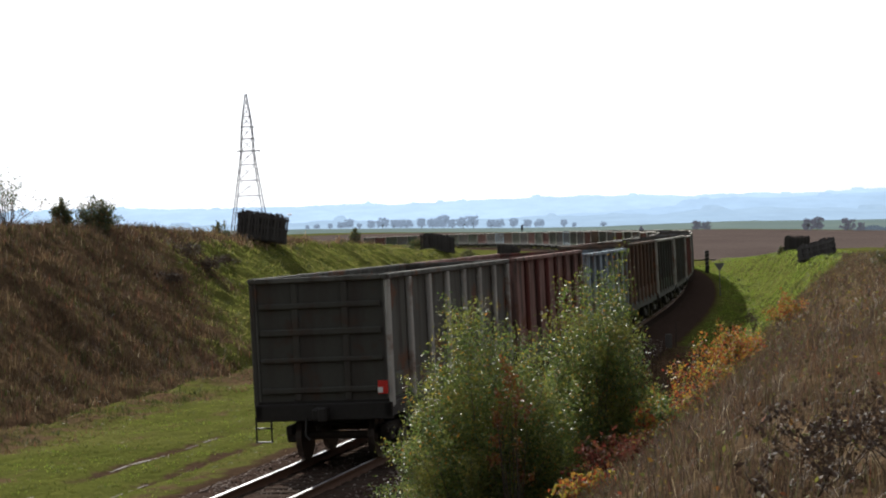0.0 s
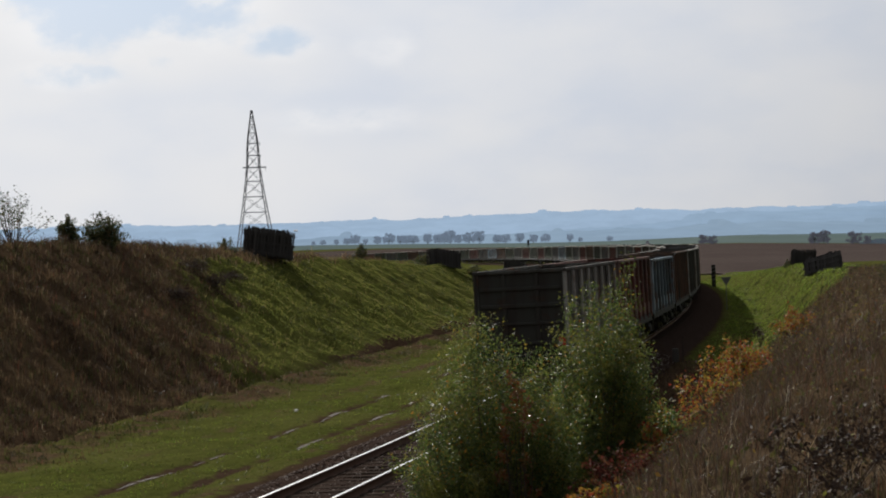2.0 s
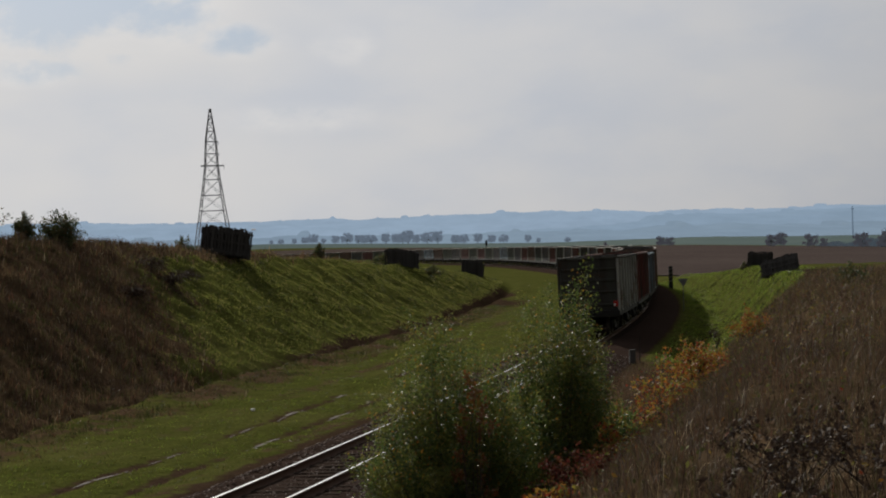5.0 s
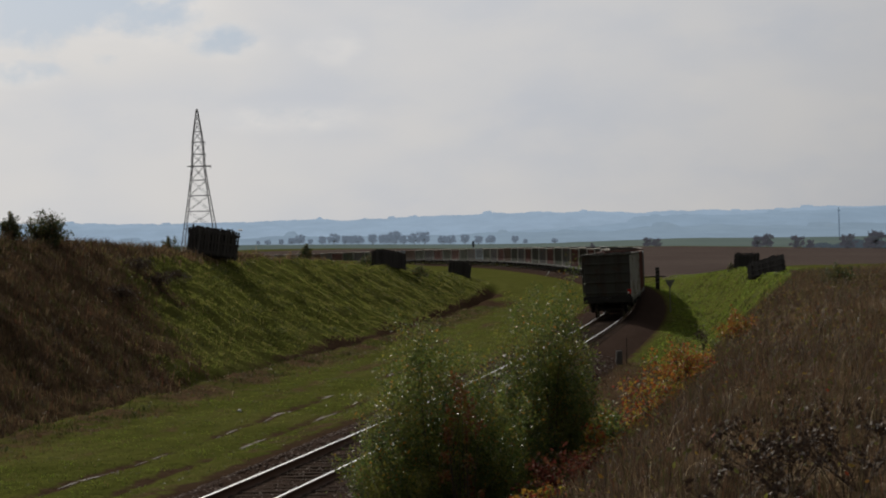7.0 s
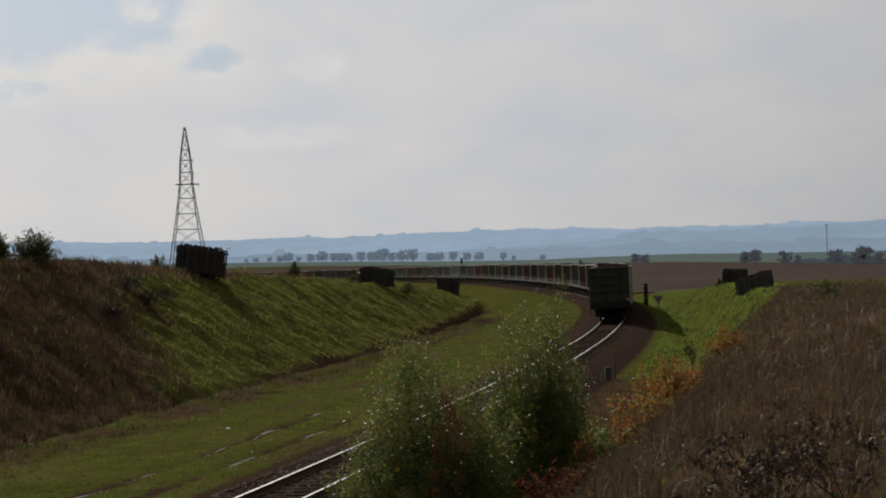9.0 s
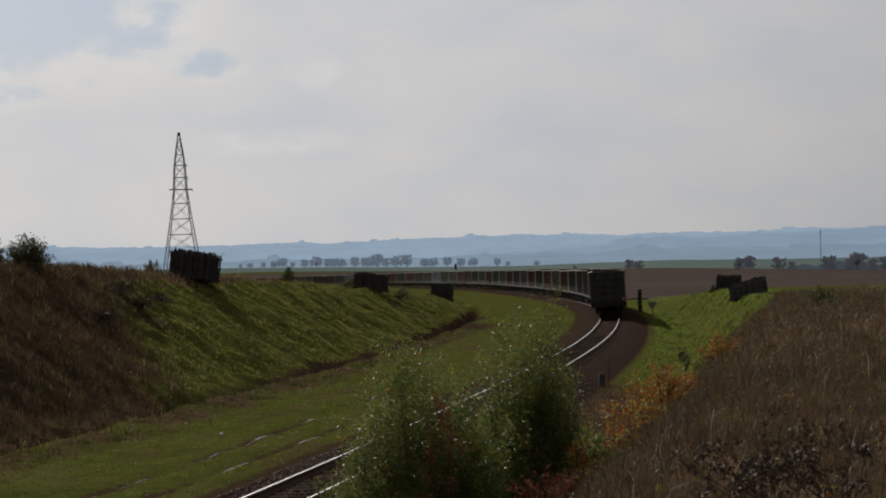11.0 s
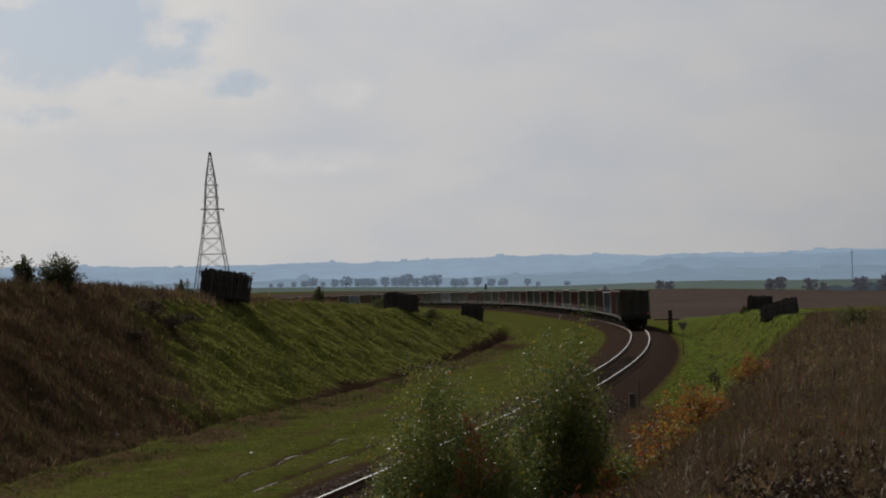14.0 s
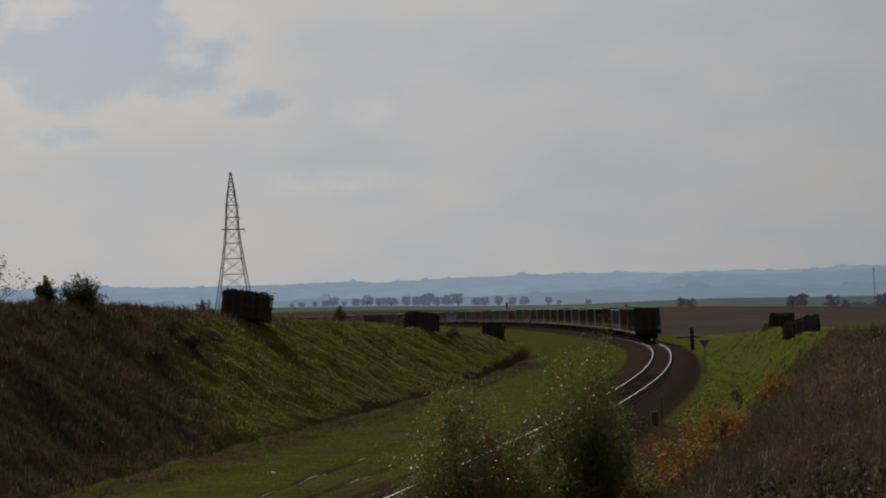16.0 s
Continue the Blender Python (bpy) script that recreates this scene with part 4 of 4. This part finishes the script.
def striped_post(ob):
    p = part("post", boxes((-0.2, 0.2, -0.12, 0.12, 0, 2.3), bev=0.02), M_UNDER, ob)
    for k in range(4):
        bm = boxes((-0.205, 0.205, -0.128, -0.121, 0.75 + k * 0.4, 0.92 + k * 0.4))
        for v in bm.verts:
            v.co.z += v.co.x * 0.35
        part("stripe", bm, M_CONCRETE, p, "pale slanted stripe")
    part("crossbar", boxes((-1.6, 0.9, 0.125, 0.2, 1.3, 1.42), bev=0.01), M_UNDER, ob)
    return ob


def marker_post(ob):
    part("post", boxes((-0.13, 0.13, -0.09, 0.09, 0, 0.62), bev=0.03), M_CONCRETE, ob)
    part("stake", tube(bmesh.new(), (0.3, 0.05, 0), (0.33, 0.05, 1.15), 0.018, 0.012, n=6), M_UNDER, ob)
    return ob


def white_marker(ob):
    part("post", tube(bmesh.new(), (0, 0, 0), (0, 0, 0.75), 0.04), M_WHITE, ob)
    part("board", boxes((-0.1, 0.1, -0.06, -0.041, 0.35, 1.0)), M_WHITE, ob)
    return ob


def signal_post(ob):
    part("post", tube(bmesh.new(), (0, 0, 0), (0, 0, 5.4), 0.09, 0.07), M_STEEL, ob)
    head = part("signal_head", boxes((-0.28, 0.28, -0.16, 0.1, 5.0, 6.4), bev=0.1), M_UNDER, ob, "black signal head seen from behind")
    for z in (5.35, 5.7, 6.05):
        part("hood", tube(bmesh.new(), (0, 0.1, z), (0, 0.3, z), 0.12), M_UNDER, head)
    bm = bmesh.new()
    for dx in (-0.2, 0.2):
        tube(bm, (dx, -0.25, 0), (dx, -0.25, 5.0), 0.015, n=4)
    part("ladder", bm, M_STEEL, ob)
    return ob


def concrete():
    m = Mat("concrete", rough=0.9)
    n = m.noise(12, 5)
    m.color(m.mix(n, (0.05, 0.05, 0.048), (0.11, 0.105, 0.10))).bump(n, 0.4, 0.01)
    return m.m


M_CONCRETE = concrete()
post_thing("warning_sign", "grey triangular sign on a thin post, seen from behind", "road sign", 18.95, 132.7, warning_sign)
post_thing("crossing_post", "dark post with pale slanted stripes and a crossbar", "post", 26.4, 193.5, striped_post)
post_thing("marker_post", "short concrete marker beside the ballast with a thin stake", "post", 9.11, 78.9, marker_post)
post_thing("white_marker", "leaning white marker board in the grass", "marker", 22.4, 286, white_marker, tilt=35)
post_thing("signal", "black railway signal on a grey post beyond the train", "railway signal", 20.6, 500, signal_post)
shrub("dead_thistle", "dark dead thistle standing in the grass", 14.68, 92.2, 1.35, 0.5, 16, 22, 0.06, M_WEED, 77, "weed", "dead weeds", low=0.55)
shrub("dead_thistle", "dark dead thistle on the grassy slope", 16.4, 104, 0.7, 0.6, 14, 20, 0.07, M_WEED, 78, "weed", "dead weeds", low=0.3)
stone = bmesh.new()
bmesh.ops.create_icosphere(stone, subdivisions=2, radius=0.075)
for v in stone.verts:
    v.co.z *= 0.6
    v.co *= 1 + 0.25 * noise.noise(v.co * 9)
_s = part("stone", stone, M_WHITE, None)
tagged(_s, "white stone lying in the short grass", "stone").location = (-5.0, 61.0, gz(-5.0, 61.0) + 0.03)


# ---- pylon ----
def pylon(x, y, base):
    """A lattice tower of four legs, with rings, crossed braces and short arms."""
    ob = thing("pylon", "grey steel lattice pylon standing in the field", "pylon", at=pose(x, y, base, 0, 0, 12))
    lv = [(0, 6.0), (6.5, 5.0), (11.5, 4.25), (16.5, 3.5), (21, 2.85), (25.5, 2.25), (29.5, 1.8), (33, 1.65), (36.5, 1.45), (39.5, 1.1), (42, 0.75), (44.2, 0.42), (46, 0.2)]
    cor = lambda h, w: [Vector((sx * w, sy * w, h)) for sx, sy in ((-1, -1), (1, -1), (1, 1), (-1, 1))]
    for k in range(4):
        bm, rings = bmesh.new(), []
        for h, w in lv:
            c = cor(h, w)[k]
            rings.append([bm.verts.new(c + Vector(o)) for o in ((-0.115, -0.115, 0), (0.115, -0.115, 0), (0.115, 0.115, 0), (-0.115, 0.115, 0))])
        for a, b in zip(rings, rings[1:]):
            for j in range(4):
                bm.faces.new((a[j], a[(j + 1) % 4], b[(j + 1) % 4], b[j]))
        part("leg", bm, M_STEEL, ob)
    for (h0, w0), (h1, w1) in zip(lv, lv[1:]):
        a, b = cor(h0, w0), cor(h1, w1)
        for k in range(4):
            j = (k + 1) % 4
            for p, q, r in ((a[k], b[j], 0.05), (a[j], b[k], 0.05), (b[k], b[j], 0.07)):
                part("brace", tube(bmesh.new(), p, q, r, n=4), M_STEEL, ob)
    for h, w, r in ((29.5, 3.6, 0.16), (36.5, 2.1, 0.12), (33, 2.2, 0.1)):
        bm = boxes((-w * 0.85, w, -0.6, 0.6, h - r, h + r))
        tube(bm, (w, 0, h), (w, 0, h - 0.9), 0.07, n=5)
        part("crossarm", bm, M_STEEL, ob)
    return ob


pylon(-55.8, 560, -2.0)


# ---- the distance: its haze is painted in as glow ----
def ridge(name, label, y0, base, tops, colour, amount, depth, seed, wood):
    """A range of hills far off; tops: places across and crest heights; wood: height of the trees on it; colour, amount:
    haze painted in as glow.
    """
    n, rows_ = 1900, 9
    xs = np.linspace(-1500, 2300, n)
    crest = np.interp(xs, *zip(*tops))
    r = np.random.RandomState(seed)
    tree = np.convolve(r.rand(n), np.ones(5) / 5, "same") * 5 * (0.5 + 0.5 * wave(xs, xs * 0, 25, seed + 2)) + 1.6 * wave(xs, xs * 0, 60, seed) + 3.5 * smooth(0.55, 0.8, wave(xs, xs * 0, 14, seed + 4))
    tree = tree * wood
    v = []
    for k in range(rows_):
        u = k / (rows_ - 1)
        v += [(x, y0 + depth * u, base + (c - base + t * (u > 0.85) + 0.6 * t * math.sin(k * 2.1 + x * 0.004) * (0.2 < u < 0.8)) * math.sin(u * math.pi / 2)) for x, c, t in zip(xs, crest, tree)]
    i = (np.arange(rows_ - 1)[:, None] * n + np.arange(n - 1)[None]).ravel()
    m = Mat(name + "_cover", rough=1.0, spec=0.0)
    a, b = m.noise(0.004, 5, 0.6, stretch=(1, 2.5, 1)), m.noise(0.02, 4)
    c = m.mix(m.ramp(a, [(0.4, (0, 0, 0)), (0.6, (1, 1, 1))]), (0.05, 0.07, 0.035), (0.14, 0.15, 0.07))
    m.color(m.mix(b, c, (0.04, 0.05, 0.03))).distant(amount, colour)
    return mesh_thing(name, v, np.stack([i, i + 1, i + n + 1, i + n], 1), m.m, label, "hills", "structure", smooth=True)


# the bluish colours are painted haze, thinner on the nearer ridges
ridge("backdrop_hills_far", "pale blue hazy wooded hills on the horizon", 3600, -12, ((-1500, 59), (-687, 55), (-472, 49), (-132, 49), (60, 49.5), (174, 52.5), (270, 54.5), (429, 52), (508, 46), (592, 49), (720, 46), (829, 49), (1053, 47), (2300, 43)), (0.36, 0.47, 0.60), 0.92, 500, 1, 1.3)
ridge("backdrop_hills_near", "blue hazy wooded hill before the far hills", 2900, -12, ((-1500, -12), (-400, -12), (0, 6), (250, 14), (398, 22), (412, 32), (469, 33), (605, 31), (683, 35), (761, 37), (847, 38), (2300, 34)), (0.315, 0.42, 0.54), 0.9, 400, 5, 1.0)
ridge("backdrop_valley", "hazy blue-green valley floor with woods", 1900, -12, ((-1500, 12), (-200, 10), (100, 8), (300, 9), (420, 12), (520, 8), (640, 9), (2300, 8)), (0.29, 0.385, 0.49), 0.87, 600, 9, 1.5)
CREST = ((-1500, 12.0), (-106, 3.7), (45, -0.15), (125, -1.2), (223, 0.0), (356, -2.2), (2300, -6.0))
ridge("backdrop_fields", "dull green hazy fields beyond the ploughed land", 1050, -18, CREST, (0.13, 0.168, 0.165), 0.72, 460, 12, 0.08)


def leaf_with_haze(name, stops, amount, air):
    # leaf colours with a bluish haze painted over them as glow
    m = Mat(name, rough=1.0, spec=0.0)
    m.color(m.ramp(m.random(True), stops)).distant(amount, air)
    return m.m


M_FARLEAF = leaf_with_haze("hazed_leaf", [(0, (0.03, 0.04, 0.02)), (0.7, (0.07, 0.07, 0.03)), (1, (0.11, 0.06, 0.03))], 0.66, (0.20, 0.255, 0.33))
M_HEDGE = leaf_with_haze("hazed_hedge_leaf", [(0, (0.03, 0.04, 0.02)), (0.7, (0.06, 0.06, 0.03)), (1, (0.10, 0.05, 0.03))], 0.5, (0.12, 0.155, 0.19))
M_FARRED = leaf_with_haze("hazed_red_leaf", [(0, (0.05, 0.035, 0.025)), (0.7, (0.11, 0.05, 0.035)), (1, (0.14, 0.06, 0.04))], 0.5, (0.10, 0.108, 0.13))


def far_tree(material, seed, label, spread=0.8, low=0.22):
    """A field tree of unit height: trunk, limbs and clumps of leaves."""
    r = np.random.RandomState(seed)
    ob = thing("tree", label, "tree", "distant trees")
    bm, cs = bmesh.new(), []
    tube(bm, (0, 0, -0.05), (0.02, 0, 0.5), 0.035, 0.02, n=6)
    for k in range(34):
        an, ra = r.rand() * 6.28, spread / 2 * 0.82 * math.sqrt(r.rand())
        c = np.array([math.cos(an) * ra, math.sin(an) * ra, low + (1 - low) * (0.5 + (r.rand() - 0.5) * 0.86 * math.sqrt(max(0.05, 1 - (2 * ra / spread) ** 2)))])
        tube(bm, (0, 0, 0.3), c, 0.014, 0.004, n=4)
        cs.append(c + r.randn(70, 3) * 0.055)
    part("trunk", bm, M_BARK, ob)
    v, f = leaves(np.concatenate(cs), 0.085, seed)
    mesh_thing("crown", v, f, material, parent=ob)
    return ob


LAB = "hazy field tree with a rounded crown in a far row"
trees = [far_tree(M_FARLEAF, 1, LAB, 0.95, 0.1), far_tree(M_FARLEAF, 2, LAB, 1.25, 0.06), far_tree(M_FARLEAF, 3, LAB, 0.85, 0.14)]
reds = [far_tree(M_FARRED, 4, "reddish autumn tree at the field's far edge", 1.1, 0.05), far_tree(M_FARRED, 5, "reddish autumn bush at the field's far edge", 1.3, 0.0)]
fresh = {id(t) for t in trees + reds}


def plant_far(kind, x, y, size, turn, z):
    m = Matrix.Translation((x, y, z)) @ Matrix.Rotation(turn, 4, "Z") @ Matrix.Scale(size, 4)
    if id(kind) in fresh:
        fresh.discard(id(kind))
        kind.matrix_world = m
    else:
        ob = copy_thing(kind, Matrix())
        ob.matrix_world = m


# bearings (metres to the side for each metre ahead) and heights of the row of trees
ROW = ((-0.0697, 4), (-0.0649, 4.5), (-0.058, 5), (-0.0525, 6.5), (-0.0484, 8.5), (-0.0429, 5), (-0.037, 8), (-0.0309, 9.5), (-0.025, 8), (-0.0218, 8.5), (-0.0181, 8),
       (-0.0108, 9), (-0.005, 9.5), (-0.002, 8.5), (0.0008, 11.5), (0.0053, 8.8), (0.0108, 10), (0.0161, 11), (0.0255, 8.4), (0.0295, 8), (0.037, 8.6), (0.0439, 8), (0.0502, 7.6), (0.0629, 7), (0.0681, 4.6), (0.0834, 4.6))
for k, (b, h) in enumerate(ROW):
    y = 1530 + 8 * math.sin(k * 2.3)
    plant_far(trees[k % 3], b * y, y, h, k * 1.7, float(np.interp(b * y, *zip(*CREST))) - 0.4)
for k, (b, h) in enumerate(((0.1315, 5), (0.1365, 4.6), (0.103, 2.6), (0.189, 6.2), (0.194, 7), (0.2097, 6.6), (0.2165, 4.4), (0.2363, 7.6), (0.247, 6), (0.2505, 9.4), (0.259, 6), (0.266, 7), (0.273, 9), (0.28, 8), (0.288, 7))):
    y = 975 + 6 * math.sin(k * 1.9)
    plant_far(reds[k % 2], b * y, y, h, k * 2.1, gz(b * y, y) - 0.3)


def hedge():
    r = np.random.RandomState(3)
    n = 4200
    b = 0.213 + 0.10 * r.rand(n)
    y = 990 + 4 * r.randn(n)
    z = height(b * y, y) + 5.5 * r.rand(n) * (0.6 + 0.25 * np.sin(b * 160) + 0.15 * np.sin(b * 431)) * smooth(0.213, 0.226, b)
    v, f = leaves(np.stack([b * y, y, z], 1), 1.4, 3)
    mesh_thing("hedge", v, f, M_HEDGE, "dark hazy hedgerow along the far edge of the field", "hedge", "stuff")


hedge()


def far_mast(ob):
    part("shaft", tube(bmesh.new(), (0, 0, 0), (0, 0, 30), 0.6, 0.4, n=8), M_FARSTEEL, ob)
    part("platform", tube(bmesh.new(), (0, 0, 27), (0, 0, 28), 1.0, n=8), M_FARSTEEL, ob)
    return ob


# steel of the mast, haze painted over it as glow
M_FARSTEEL = Mat("hazed_steel", rough=0.9).color((0.2, 0.2, 0.22)).distant(0.6, (0.19, 0.27, 0.36)).m
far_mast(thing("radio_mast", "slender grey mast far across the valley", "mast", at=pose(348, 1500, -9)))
house = thing("farmhouse", "tiny white farmhouse on the far hillside", "house", at=pose(-303, 3840, 30))
part("wall", boxes((-4, 4, -3, 3, 0, 2)), M_WHITE, house)
roof = bmesh.new()
rv = [roof.verts.new(c) for c in ((-4.3, -3.4, 2.01), (4.3, -3.4, 2.01), (4.3, 3.4, 2.01), (-4.3, 3.4, 2.01), (-4.3, 0, 4), (4.3, 0, 4))]
for q in ((0, 1, 5, 4), (2, 3, 4, 5), (1, 2, 5), (3, 0, 4), (3, 2, 1, 0)):
    roof.faces.new([rv[k] for k in q])
part("roof", roof, M_RAILTOP, house)


# ---- wet mud in the wheel ruts ----
def rut_mud():
    m = Mat("wet_mud", rough=0.9, spec=0.1)
    n = m.noise(7, 4, 0.6)
    m.color(m.mix(n, (0.05, 0.042, 0.032), (0.12, 0.104, 0.084))).bump(n, 0.5, 0.03)
    for r, seed in ((5.9, 2.0), (4.3, 7.0)):
        ss = np.arange(-4, 42, 0.35)
        v, f = [], []
        for s in ss:
            p = on_track(s, -r)
            mid = -r - 0.12 * float(wave(np.array([p[0]]), np.array([p[1]]), 9, r)[0])
            half = 0.085 * (0.05 + float(wave(np.array([s]), np.array([r]), 1.6, seed)[0])) + 0.01
            q = [on_track(s, mid + o)[:2] for o in (-max(half, 0), max(half, 0))]
            z = height(np.array([q[0][0], q[1][0]]), np.array([q[0][1], q[1][1]]))
            v += [(*q[0], z[0] + 0.022), (*q[1], z[1] + 0.022)]
            if half > 0.02 and len(v) > 2:
                k = len(v)
                f.append((k - 4, k - 3, k - 1, k - 2))
        mesh_thing("mud_rut", v, f, m.m, "pale wet mud in a wheel rut through the grass", "mud", "structure")


rut_mud()


# ---- sleepers and loose ballast ----
def sleeper_mesh():
    bm = boxes((-1.3, 1.3, -0.13, 0.13, -0.3, -0.165), bev=0.02)
    me = bpy.data.meshes.new("sleeper")
    bm.to_mesh(me)
    bm.free()
    m = Mat("creosoted_wood", rough=1.0, spec=0.0)
    n = m.noise(6, 5, 0.6, stretch=(0.2, 1, 1))
    m.color(m.mix(n, (0.02, 0.016, 0.013), (0.06, 0.046, 0.038))).bump(n, 0.5, 0.01)
    me.materials.append(m.m)
    return me


_sleeper = sleeper_mesh()
for k in range(170):
    s = -14 + k * 0.6
    p, q = on_track(s - 0.1), on_track(s + 0.1)
    ob = new("sleeper", _sleeper)
    ob.parent = track
    ob.matrix_world = Matrix.Translation(on_track(s)) @ Vector(q - p).to_track_quat("Y", "Z").to_matrix().to_4x4() @ Matrix.Rotation(-CANT, 4, "Y")


def loose_ballast(n=15000):
    r = np.random.RandomState(8)
    s = -16 + 60 * r.rand(n) ** 1.3
    d = r.uniform(-2.9, 2.9, n)
    z = np.interp(np.abs(d), (0, 1.75, 2.5, 3.1), (-0.19, -0.2, -0.42, -0.6)) + d * CANT + 0.01
    x, y, h = np.interp(s, TS, TX), np.interp(s, TS, TY), np.interp(s, TS, TH)
    c = np.stack([x + np.cos(h) * d, y + np.sin(h) * d, level(s) + z], 1)
    o = np.array([(1, 0, 0), (-1, 0, 0), (0, 1, 0), (0, -1, 0), (0, 0, 0.7), (0, 0, -0.7)])
    v = (c[:, None] + o[None] * (0.022 + 0.03 * r.rand(n, 6, 1))).reshape(-1, 3)
    i = (np.arange(n) * 6)[:, None]
    f = np.concatenate([i + list(t) for t in ((0, 2, 4), (2, 1, 4), (1, 3, 4), (3, 0, 4), (2, 0, 5), (1, 2, 5), (3, 1, 5), (0, 3, 5))], 0)
    tagged(mesh_thing("loose_stones", v, f, M_STONE, parent=track), kind="stuff")


loose_ballast()


motions()
